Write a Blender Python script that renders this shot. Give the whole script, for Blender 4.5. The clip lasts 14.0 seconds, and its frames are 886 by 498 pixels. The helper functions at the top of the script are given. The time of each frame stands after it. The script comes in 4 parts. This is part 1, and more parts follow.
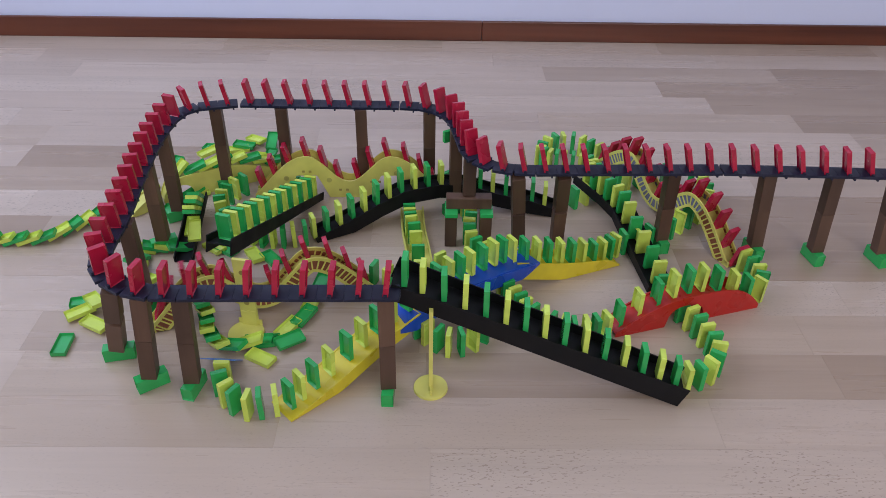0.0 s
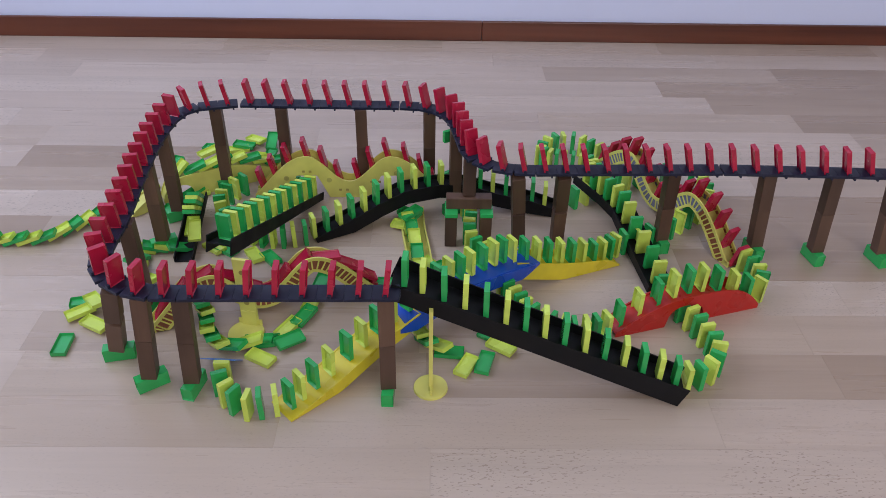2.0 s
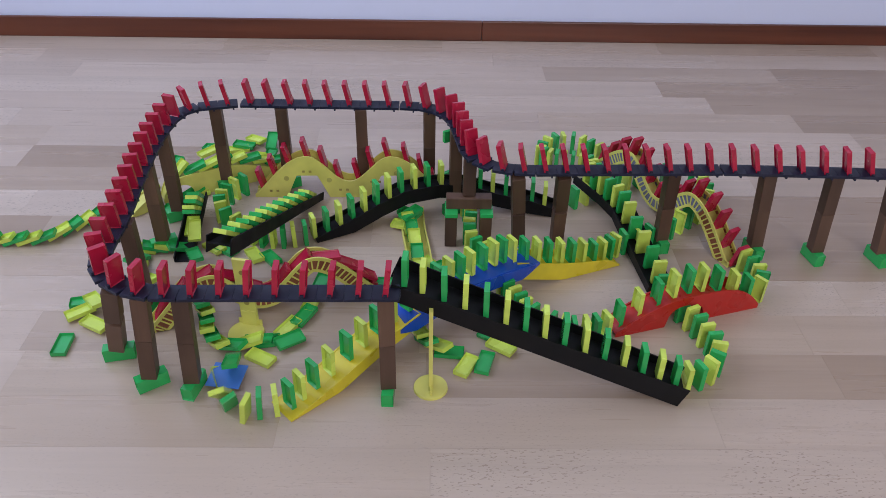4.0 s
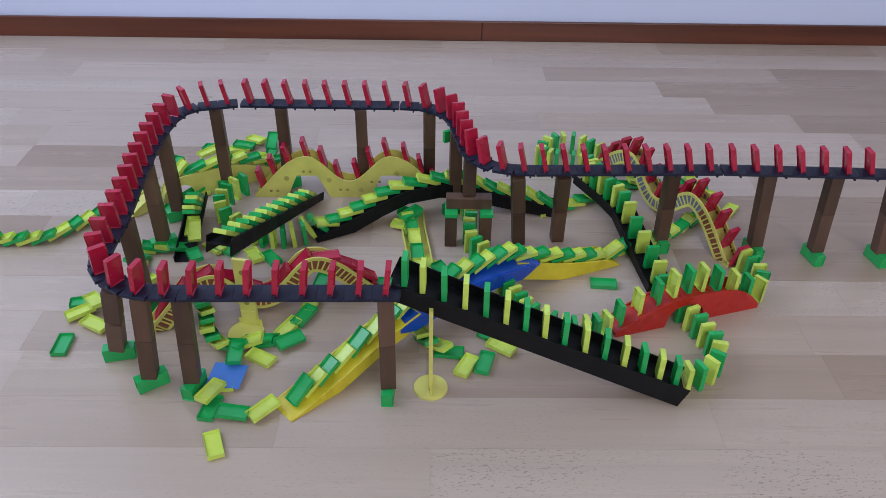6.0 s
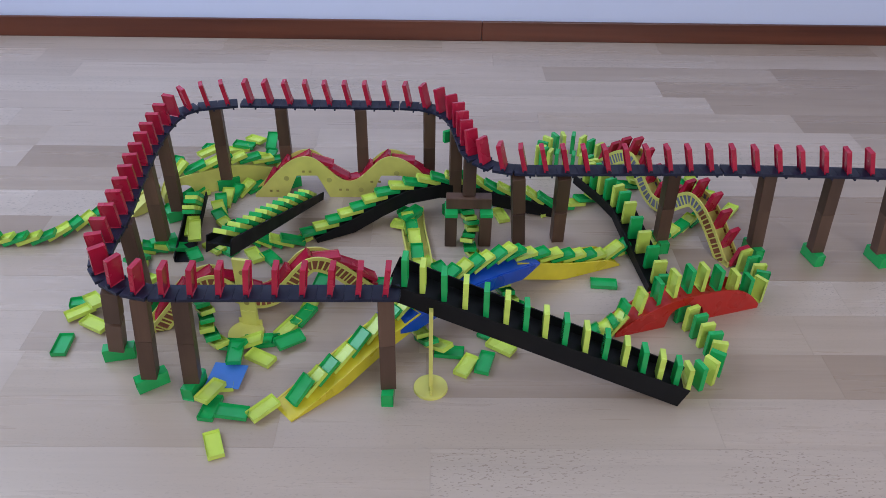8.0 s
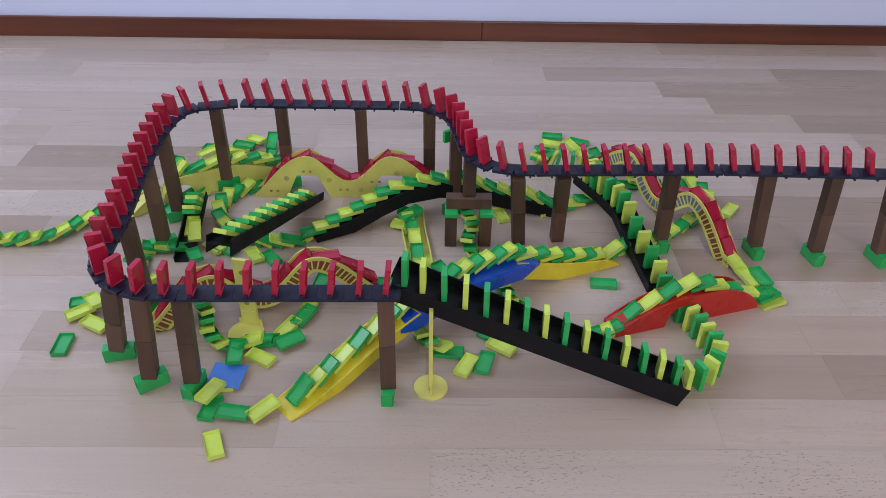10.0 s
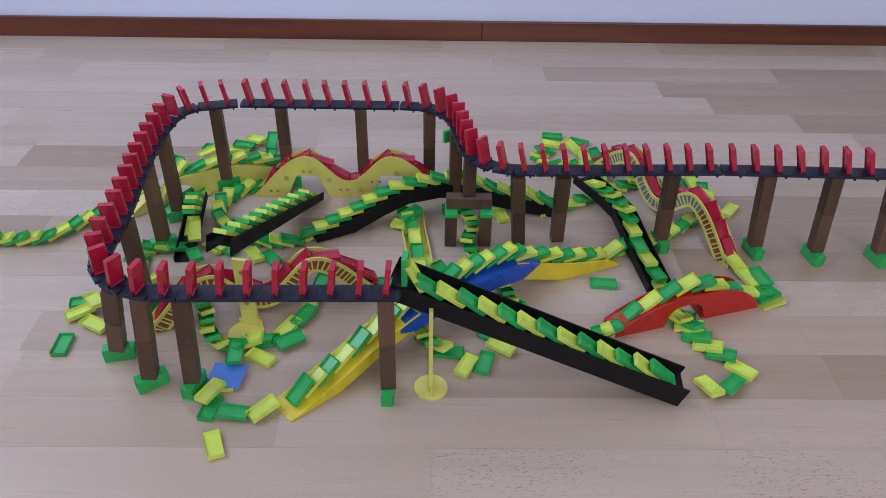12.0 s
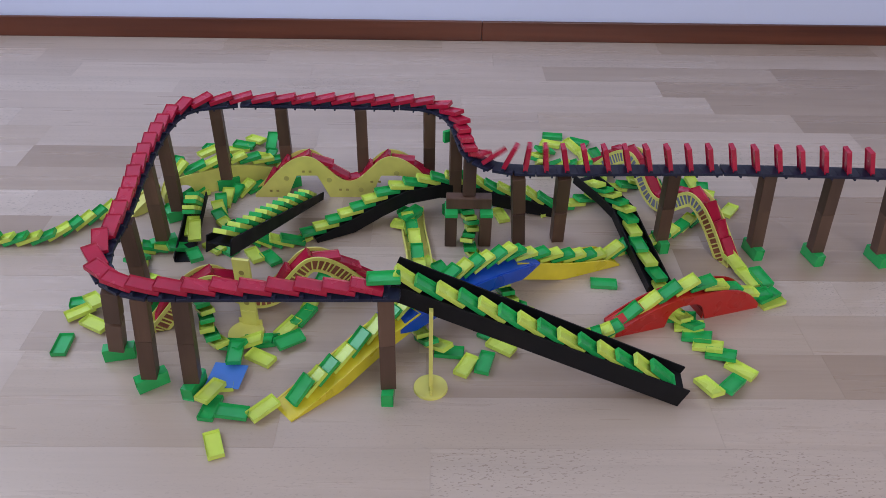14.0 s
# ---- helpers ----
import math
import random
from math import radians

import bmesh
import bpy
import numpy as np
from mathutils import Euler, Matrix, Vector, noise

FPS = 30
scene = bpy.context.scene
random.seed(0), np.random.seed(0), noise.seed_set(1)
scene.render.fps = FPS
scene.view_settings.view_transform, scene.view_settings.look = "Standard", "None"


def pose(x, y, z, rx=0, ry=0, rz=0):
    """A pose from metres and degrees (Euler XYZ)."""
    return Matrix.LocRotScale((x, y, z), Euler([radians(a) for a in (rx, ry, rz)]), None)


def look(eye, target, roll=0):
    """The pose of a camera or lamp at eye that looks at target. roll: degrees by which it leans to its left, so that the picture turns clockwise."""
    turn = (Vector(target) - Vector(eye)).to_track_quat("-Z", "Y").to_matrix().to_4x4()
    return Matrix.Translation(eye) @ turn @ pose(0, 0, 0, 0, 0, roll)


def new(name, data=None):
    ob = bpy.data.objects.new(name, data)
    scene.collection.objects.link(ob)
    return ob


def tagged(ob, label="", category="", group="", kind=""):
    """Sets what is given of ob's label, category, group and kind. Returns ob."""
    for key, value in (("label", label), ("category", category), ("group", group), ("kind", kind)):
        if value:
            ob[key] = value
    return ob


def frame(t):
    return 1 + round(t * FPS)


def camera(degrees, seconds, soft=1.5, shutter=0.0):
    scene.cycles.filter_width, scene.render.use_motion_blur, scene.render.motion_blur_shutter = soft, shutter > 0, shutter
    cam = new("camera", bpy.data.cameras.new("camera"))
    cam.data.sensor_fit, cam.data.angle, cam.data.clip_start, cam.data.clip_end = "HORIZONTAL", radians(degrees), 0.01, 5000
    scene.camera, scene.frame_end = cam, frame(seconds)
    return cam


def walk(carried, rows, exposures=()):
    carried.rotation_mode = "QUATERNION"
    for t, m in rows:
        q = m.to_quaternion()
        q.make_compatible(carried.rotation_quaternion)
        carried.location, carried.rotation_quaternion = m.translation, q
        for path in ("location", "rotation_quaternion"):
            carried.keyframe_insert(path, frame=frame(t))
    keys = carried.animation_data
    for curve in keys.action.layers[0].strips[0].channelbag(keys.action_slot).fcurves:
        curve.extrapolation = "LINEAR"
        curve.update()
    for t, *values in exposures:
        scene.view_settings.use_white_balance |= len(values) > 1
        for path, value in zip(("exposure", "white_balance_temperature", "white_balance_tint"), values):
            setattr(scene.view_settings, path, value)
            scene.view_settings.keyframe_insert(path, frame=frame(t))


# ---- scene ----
EYE = (0.0, 0.0, 0.78)
PITCH, YAW, ROLL = 36.106, -1.0008, 1.0426
cam = camera(59.145, 14.0, soft=0.65, shutter=0.5)
aim = (-math.sin(radians(YAW)) * math.cos(radians(PITCH)), math.cos(radians(YAW)) * math.cos(radians(PITCH)), 0.78 - math.sin(radians(PITCH)))
walk(cam, [(0.0, look(EYE, aim, ROLL)), (14.0, look(EYE, aim, ROLL))], [(0.0, 0.0, 6240, 16), (3.0, 0.0, 6240, 16), (5.5, -0.01, 5960, 12), (6.5, -0.02, 5890, 11), (8.0, -0.02, 5830, 10.5), (10.5, 0.0, 6150, 16), (12.5, -0.06, 6090, 15), (14.0, -0.08, 6050, 15)])

# ---------------------------------------------------------------- light
world = bpy.data.worlds.new("sky")
scene.world = world
world.use_nodes = True
wn = world.node_tree.nodes
sky = wn.new("ShaderNodeTexSky")
sky.sky_type, sky.sun_disc, sky.sun_elevation, sky.sun_rotation = "NISHITA", False, radians(40), radians(200)
world.node_tree.links.new(sky.outputs[0], wn["Background"].inputs[0])
wn["Background"].inputs[1].default_value = 0.12


def window_or_fill_light(name, m, sx, sy, power, colour):
    data = bpy.data.lights.new(name, "AREA")
    data.shape, data.size, data.size_y, data.energy, data.color = "RECTANGLE", sx, sy, power, colour
    ob = new(name, data)
    ob.matrix_world = m
    return ob


window_or_fill_light("window_or_fill_light", look((-1.66, 1.0, 1.72), (0.2, 1.0, 0.35)), 1.5, 1.35, 29, (0.76, 0.885, 1.0))
# unseen warm lamp, added as fill for the fronts and the right side
window_or_fill_light("window_or_fill_light", look((0.85, -1.40, 1.62), (0.6, 1.0, 0.2)), 1.9, 1.4, 28, (0.99, 0.95, 0.82))
scene.view_settings.exposure = 0.0


# ---------------------------------------------------------------- materials
def material(name, colour, rough=0.4, metal=0.0, spec=0.5):
    mat = bpy.data.materials.new(name)
    mat.use_nodes = True
    b = mat.node_tree.nodes["Principled BSDF"]
    b.inputs["Base Color"].default_value = (*colour, 1)
    b.inputs["Roughness"].default_value = rough
    b.inputs["Metallic"].default_value = metal
    b.inputs["Specular IOR Level"].default_value = spec
    return mat, mat.node_tree.nodes, mat.node_tree.links, b


def mix(nodes, links, fac, a, b, kind="MIX"):
    m = nodes.new("ShaderNodeMix")
    m.data_type, m.blend_type = "RGBA", kind
    for socket, value in ((0, fac), (6, a), (7, b)):
        if isinstance(value, (int, float)):
            m.inputs[socket].default_value = value
        elif isinstance(value, tuple):
            m.inputs[socket].default_value = (*value, 1)
        else:
            links.new(value, m.inputs[socket])
    return m.outputs[2]


def ramp(nodes, links, source, stops):
    r = nodes.new("ShaderNodeValToRGB")
    while len(r.color_ramp.elements) < len(stops):
        r.color_ramp.elements.new(0.5)
    for e, (p, v) in zip(r.color_ramp.elements, stops):
        e.position = p
        e.color = (v, v, v, 1) if isinstance(v, (int, float)) else (*v, 1)
    links.new(source, r.inputs[0])
    return r.outputs[0]


def noise_at(nodes, links, scale, stretch=(1, 1, 1), detail=4.0, random_shift=False):
    tc = nodes.new("ShaderNodeTexCoord")
    mp = nodes.new("ShaderNodeMapping")
    mp.inputs["Scale"].default_value = stretch
    links.new(tc.outputs["Object"], mp.inputs["Vector"])
    if random_shift:
        info = nodes.new("ShaderNodeObjectInfo")
        mul = nodes.new("ShaderNodeMath")
        mul.operation = "MULTIPLY"
        mul.inputs[1].default_value = 40.0
        links.new(info.outputs["Random"], mul.inputs[0])
        links.new(mul.outputs[0], mp.inputs["Location"])
    n = nodes.new("ShaderNodeTexNoise")
    n.inputs["Scale"].default_value, n.inputs["Detail"].default_value = scale, detail
    links.new(mp.outputs[0], n.inputs["Vector"])
    return n.outputs[0]


def bump(nodes, links, b, height, strength, distance=0.001):
    bp = nodes.new("ShaderNodeBump")
    bp.inputs["Strength"].default_value, bp.inputs["Distance"].default_value = strength, distance
    links.new(height, bp.inputs["Height"])
    links.new(bp.outputs[0], b.inputs["Normal"])


def plastic(name, colour, rough=0.3, vary=0.12, glow=0.0, spec=0.5):
    mat, n, l, b = material(name, colour, rough, 0.0, spec)
    big = noise_at(n, l, 25, detail=2, random_shift=True)
    fine = noise_at(n, l, 900, detail=2)
    dark = tuple(c * (1 - vary) for c in colour)
    light = tuple(min(1, c * (1 + vary)) for c in colour)
    l.new(mix(n, l, ramp(n, l, big, [(0.3, 0.0), (0.7, 1.0)]), dark, light), b.inputs["Base Color"])
    l.new(ramp(n, l, big, [(0.3, rough * 0.8), (0.75, min(1, rough * 1.35))]), b.inputs["Roughness"])
    bump(n, l, b, fine, 0.12, 0.0003)
    if glow:
        b.inputs["Subsurface Weight"].default_value = glow
        b.inputs["Subsurface Radius"].default_value = (0.004, 0.004, 0.002)
        b.inputs["Subsurface Scale"].default_value = 0.6
    return mat


GREEN = plastic("green_plastic", (0.028, 0.42, 0.105), 0.2)
YELLOW = plastic("yellow_green_plastic", (0.63, 0.77, 0.12), 0.24)
RED = plastic("red_plastic", (0.45, 0.013, 0.050), 0.24)
BLACK = plastic("black_plastic", (0.006, 0.006, 0.008), 0.5, spec=0.22)
NAVY = plastic("dark_blue_plastic", (0.014, 0.016, 0.042), 0.45, spec=0.35)
PALE = plastic("pale_yellow_plastic", (0.70, 0.66, 0.16), 0.34)
BRIGHT = plastic("bright_yellow_plastic", (0.74, 0.60, 0.03), 0.3)
BLUE = plastic("blue_plastic", (0.012, 0.075, 0.52), 0.3)
SCARLET = plastic("scarlet_plastic", (0.50, 0.02, 0.015), 0.3)
CARD = plastic("blue_card", (0.07, 0.22, 0.72), 0.35)
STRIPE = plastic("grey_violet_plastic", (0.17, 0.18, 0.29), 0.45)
# pale yellow with shade put into the colour, for holes, slots and dimples
SHADE = plastic("yellow_in_shade", (0.34, 0.28, 0.07), 0.5)
DIMPLE = plastic("shaded_yellow_plastic", (0.50, 0.46, 0.12), 0.5)
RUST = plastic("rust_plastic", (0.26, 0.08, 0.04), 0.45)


def wood_block(name, a, b_):
    mat, n, l, b = material(name, a, 0.5)
    g1 = noise_at(n, l, 60, (1, 1, 0.09), 5, True)
    g2 = noise_at(n, l, 14, (1, 1, 0.4), 2, True)
    col = mix(n, l, ramp(n, l, g1, [(0.35, 0.0), (0.65, 1.0)]), a, b_)
    info = n.new("ShaderNodeObjectInfo")
    col = mix(n, l, ramp(n, l, info.outputs["Random"], [(0, 0.0), (1, 0.8)]), col, (0.036, 0.018, 0.013))
    col = mix(n, l, ramp(n, l, g2, [(0.4, 0.0), (0.75, 0.4)]), col, (0.21, 0.115, 0.075))
    l.new(col, b.inputs["Base Color"])
    bump(n, l, b, g1, 0.25, 0.0005)
    return mat


WALNUT = wood_block("dark_wood", (0.092, 0.046, 0.030), (0.140, 0.074, 0.049))


def floor_material(name, tones, flecked):
    tones = [(r, g * 0.968, b * 0.945) for r, g, b in tones]
    mat, n, l, b = material(name, tones[1], 0.3)
    info = n.new("ShaderNodeObjectInfo")
    base = ramp(n, l, info.outputs["Random"], [(0.0, tones[0]), (0.5, tones[1]), (1.0, tones[2])])
    darker = tuple(c * 0.78 for c in tones[0])
    lighter = tuple(min(1, c * 1.1) for c in tones[2])
    grain = noise_at(n, l, 22, (0.10, 1.8, 1), 7, True)
    fibre = noise_at(n, l, 150, (0.06, 1.5, 1), 3, True)
    broad = noise_at(n, l, 4, (0.3, 1.8, 1), 2, True)
    # arched growth rings
    tc = n.new("ShaderNodeTexCoord")
    mp = n.new("ShaderNodeMapping")
    mp.inputs["Scale"].default_value = (0.16, 1, 1)
    add = n.new("ShaderNodeMath")
    add.operation = "MULTIPLY"
    add.inputs[1].default_value = 17.0
    l.new(info.outputs["Random"], add.inputs[0])
    l.new(add.outputs[0], mp.inputs["Location"])
    l.new(tc.outputs["Object"], mp.inputs["Vector"])
    wave = n.new("ShaderNodeTexWave")
    wave.bands_direction, wave.wave_profile = "Y", "SAW"
    wave.inputs["Scale"].default_value, wave.inputs["Distortion"].default_value = 9.0, 7.0
    wave.inputs["Detail"].default_value, wave.inputs["Detail Scale"].default_value = 2.0, 0.9
    l.new(mp.outputs[0], wave.inputs["Vector"])
    col = mix(n, l, ramp(n, l, grain, [(0.38, 0.0), (0.68, 0.30)]), base, darker)
    col = mix(n, l, ramp(n, l, wave.outputs["Fac"], [(0.55, 0.0), (1.0, 0.15)]), col, darker)
    col = mix(n, l, ramp(n, l, fibre, [(0.45, 0.0), (0.7, 0.13)]), col, darker)
    col = mix(n, l, ramp(n, l, broad, [(0.4, 0.0), (0.7, 0.4)]), col, lighter)
    if flecked:
        fleck = noise_at(n, l, 430, (0.40, 1.0, 1), 2, True)
        clump = noise_at(n, l, 9, (0.6, 1, 1), 1, True)
        f = n.new("ShaderNodeMath")
        f.operation = "MULTIPLY"
        l.new(ramp(n, l, fleck, [(0.60, 0.0), (0.66, flecked)]), f.inputs[0])
        l.new(ramp(n, l, clump, [(0.38, 0.1), (0.6, 1.0)]), f.inputs[1])
        col = mix(n, l, f.outputs[0], col, (0.15, 0.095, 0.070))
    l.new(col, b.inputs["Base Color"])
    l.new(ramp(n, l, grain, [(0.3, 0.24), (0.7, 0.38)]), b.inputs["Roughness"])
    bump(n, l, b, grain, 0.06, 0.0004)
    return mat


FLOORS = {
    "light": floor_material("pale_beech", [(0.49, 0.39, 0.335), (0.53, 0.43, 0.37), (0.57, 0.465, 0.405)], 0.16),
    "fleck": floor_material("flecked_beech", [(0.50, 0.405, 0.35), (0.545, 0.445, 0.39), (0.58, 0.48, 0.42)], 0.45),
    "mid": floor_material("beech", [(0.42, 0.325, 0.265), (0.47, 0.37, 0.31), (0.52, 0.415, 0.345)], 0.10),
    "dark": floor_material("brown_beech", [(0.365, 0.27, 0.21), (0.405, 0.305, 0.24), (0.44, 0.34, 0.275)], 0.0),
}
FLOOR = FLOORS["mid"]
def plaster(name, a, c):
    mat, n, l, b = material(name, a, 0.8)
    g = noise_at(n, l, 120, detail=5)
    s = noise_at(n, l, 2.5, detail=3)
    l.new(mix(n, l, s, a, c), b.inputs["Base Color"])
    bump(n, l, b, g, 0.2, 0.001)
    return mat


PLASTER = plaster("pale_blue_plaster", (0.68, 0.72, 0.97), (0.73, 0.765, 0.99))
WHITE = plaster("white_plaster", (0.72, 0.715, 0.70), (0.76, 0.755, 0.74))


def skirting_wood():
    mat, n, l, b = material("skirting_wood", (0.115, 0.035, 0.017), 0.32)
    g = noise_at(n, l, 30, (0.05, 1, 1.2), 6)
    s = noise_at(n, l, 5, (0.3, 1, 1), 2)
    col = mix(n, l, ramp(n, l, g, [(0.35, 0.0), (0.65, 1.0)]), (0.085, 0.021, 0.011), (0.155, 0.043, 0.021))
    col = mix(n, l, ramp(n, l, s, [(0.45, 0.0), (0.7, 0.5)]), col, (0.19, 0.058, 0.03))
    l.new(col, b.inputs["Base Color"])
    bump(n, l, b, g, 0.1, 0.0005)
    return mat


SKIRTING = skirting_wood()


# ---------------------------------------------------------------- mesh helpers
def mesh_of(bm, name, mat, smooth=False):
    me = bpy.data.meshes.new(name)
    bmesh.ops.recalc_face_normals(bm, faces=bm.faces)
    if smooth:
        for f in bm.faces:
            f.smooth = True
    bm.to_mesh(me)
    bm.free()
    me.materials.append(mat)
    return me


def part(name, bm, mat, parent=None, label="", m=None):
    ob = new(name, mesh_of(bm, name, mat))
    if parent is not None:
        ob.parent = parent
    if m is not None:
        ob.matrix_basis = m
    if label:
        ob["label"] = label
    return ob


def box(bm, x0, x1, y0, y1, z0, z1, bevel=0.0, m=None):
    geo = bmesh.ops.create_cube(bm, size=1, matrix=Matrix.Translation(((x0 + x1) / 2, (y0 + y1) / 2, (z0 + z1) / 2)) @ Matrix.Diagonal((x1 - x0, y1 - y0, z1 - z0, 1)))
    vs = geo["verts"]
    if bevel:
        edges = list({e for v in vs for e in v.link_edges})
        r = bmesh.ops.bevel(bm, geom=edges, offset=bevel, segments=2, profile=0.5, affect="EDGES")
        vs = list({v for f in r["faces"] for v in f.verts} | {v for v in vs if v.is_valid})
    if m is not None:
        bmesh.ops.transform(bm, matrix=m, verts=vs)
    return vs


def solid_box(x0, x1, y0, y1, z0, z1, bevel=0.0):
    bm = bmesh.new()
    box(bm, x0, x1, y0, y1, z0, z1, bevel)
    return bm


def plate_outline(bm, outline, y0, y1, m=None):
    """A flat plate: an outline in x and z, thick from y0 to y1."""
    a = [bm.verts.new((x, y0, z)) for x, z in outline]
    b = [bm.verts.new((x, y1, z)) for x, z in outline]
    bm.faces.new(a)
    bm.faces.new(b[::-1])
    k = len(a)
    for i in range(k):
        bm.faces.new((a[i], b[i], b[(i + 1) % k], a[(i + 1) % k]))
    if m is not None:
        bmesh.ops.transform(bm, matrix=m, verts=a + b)


def strip_solid(bm, top, low, y0, y1):
    """A band between two lines of (x, z) points, thick from y0 to y1."""
    rows = []
    for (xa, za), (xb, zb) in zip(top, low):
        rows.append([bm.verts.new(p) for p in ((xa, y0, za), (xa, y1, za), (xb, y1, zb), (xb, y0, zb))])
    for r, s in zip(rows, rows[1:]):
        for i in range(4):
            j = (i + 1) % 4
            bm.faces.new((r[i], r[j], s[j], s[i]))
    bm.faces.new(rows[0])
    bm.faces.new(rows[-1][::-1])


def smooth_path(points, count, steps=14):
    """count evenly spaced places along a rounded line through the points, with the line's directions."""
    p = [Vector(q) for q in points]
    p = [p[0] * 2 - p[1]] + p + [p[-1] * 2 - p[-2]]
    fine = []
    for i in range(1, len(p) - 2):
        for k in range(steps):
            t = k / steps
            a, b, c, d = p[i - 1], p[i], p[i + 1], p[i + 2]
            fine.append(0.5 * (2 * b + (c - a) * t + (2 * a - 5 * b + 4 * c - d) * t * t + (3 * b - a - 3 * c + d) * t ** 3))
    fine.append(p[-2])
    run = [0.0]
    for a, b in zip(fine, fine[1:]):
        run.append(run[-1] + (b - a).length)
    out = []
    for i in range(count):
        s = run[-1] * i / max(1, count - 1)
        j = max(0, min(len(fine) - 2, sum(1 for r in run if r <= s) - 1))
        f = (s - run[j]) / max(1e-9, run[j + 1] - run[j])
        place = fine[j].lerp(fine[j + 1], f)
        a, b = fine[max(0, j - 3)], fine[min(len(fine) - 1, j + 4)]
        out.append((place, (b - a).normalized()))
    return out, run[-1]


# ---------------------------------------------------------------- dominoes
DH, DW, DT = 0.042, 0.021, 0.0075


def domino_mesh(mat, hollow=0.0044, turned=False):
    """Stands on z = 0; thin along x; hollow at its back (-x), or at its front if turned."""
    bm = bmesh.new()
    box(bm, -DT / 2, DT / 2, -DW / 2, DW / 2, 0, DH)
    back = [f for f in bm.faces if f.normal.x < -0.9]
    bmesh.ops.inset_region(bm, faces=back, thickness=0.0020, depth=0)
    bmesh.ops.translate(bm, verts=list({v for f in back for v in f.verts}), vec=(hollow, 0, 0))
    rim = [e for e in bm.edges if len(e.link_faces) == 2 and e.calc_face_angle(0) > 1.2 and all(v.co.x > -DT / 2 + 0.0015 or abs(v.co.y) > DW / 2 - 1e-4 or v.co.z < 1e-4 or v.co.z > DH - 1e-4 for v in e.verts) and not all(abs(v.co.y) < DW / 2 - 1e-4 and 1e-4 < v.co.z < DH - 1e-4 for v in e.verts)]
    bmesh.ops.bevel(bm, geom=rim, offset=0.0007, segments=2, profile=0.5, affect="EDGES")
    if turned:
        bmesh.ops.rotate(bm, verts=bm.verts, cent=(0, 0, 0), matrix=Matrix.Rotation(math.pi, 3, "Z"))
    return mesh_of(bm, "domino", mat)


MESHES = {"g": domino_mesh(GREEN), "y": domino_mesh(YELLOW), "r": domino_mesh(RED, 0.0021), "G": domino_mesh(GREEN, turned=True), "Y": domino_mesh(YELLOW, turned=True)}
WORDS = {"g": "hollow-backed green domino", "y": "hollow-backed yellow-green domino", "r": "hollow-backed red domino"}
MOVES = []
LIFT = 0.0003


def domino(colour, m, where, group=""):
    ob = tagged(new("red_domino" if colour == "r" else "domino", MESHES[colour]), WORDS[colour.lower()] + ", " + where, "domino", group)
    ob.matrix_world = m
    return ob


def stand_pose(place, heading, lean=0.0):
    """Upright on place, its front towards heading; lean turns its top forward, about its lower front edge."""
    piv = Matrix.Translation((DT / 2, 0, 0))
    return Matrix.Translation(place) @ Matrix.Rotation(heading, 4, "Z") @ piv @ Matrix.Rotation(lean, 4, "Y") @ piv.inverted()


FALL = 0.24


def falling(ob, place, heading, first, last, t):
    """Keys of one fall from one lean to another, begun at t."""
    rows = [(0.0, stand_pose(place, heading, first))]
    for f, share in ((0.0, 0.0), (0.3, 0.14), (0.6, 0.48), (0.82, 0.84), (1.0, 1.0)):
        rows.append((t + f * FALL, stand_pose(place, heading, first + (last - first) * share)))
    if rows[1][0] < 0.02:
        rows = [(max(0.0, r[0]), r[1]) for r in rows if r[0] > -0.02]
        if not rows:
            rows = [(0.0, stand_pose(place, heading, last))]
        rows[0] = (0.0, rows[0][1])
    rows = [r for r in rows if r[0] < 13.97] + [(14.0, stand_pose(place, heading, last) if t + FALL < 14 else lerp_row(rows, 14.0))]
    MOVES.append((ob, rows))


def lerp_row(rows, t):
    for (a, m), (b, k) in zip(rows, rows[1:]):
        if a <= t <= b:
            return m.lerp(k, (t - a) / (b - a))
    return rows[-1][1]


def spots(points):
    """Places of single dominoes, with the way from each to the next; two numbers stand on the floor."""
    p = [Vector((*q, 0.0) if len(q) == 2 else q) for q in points]
    return [(q, (p[min(i + 1, len(p) - 1)] - p[max(0, i - 1)]).normalized()) for i, q in enumerate(p)]


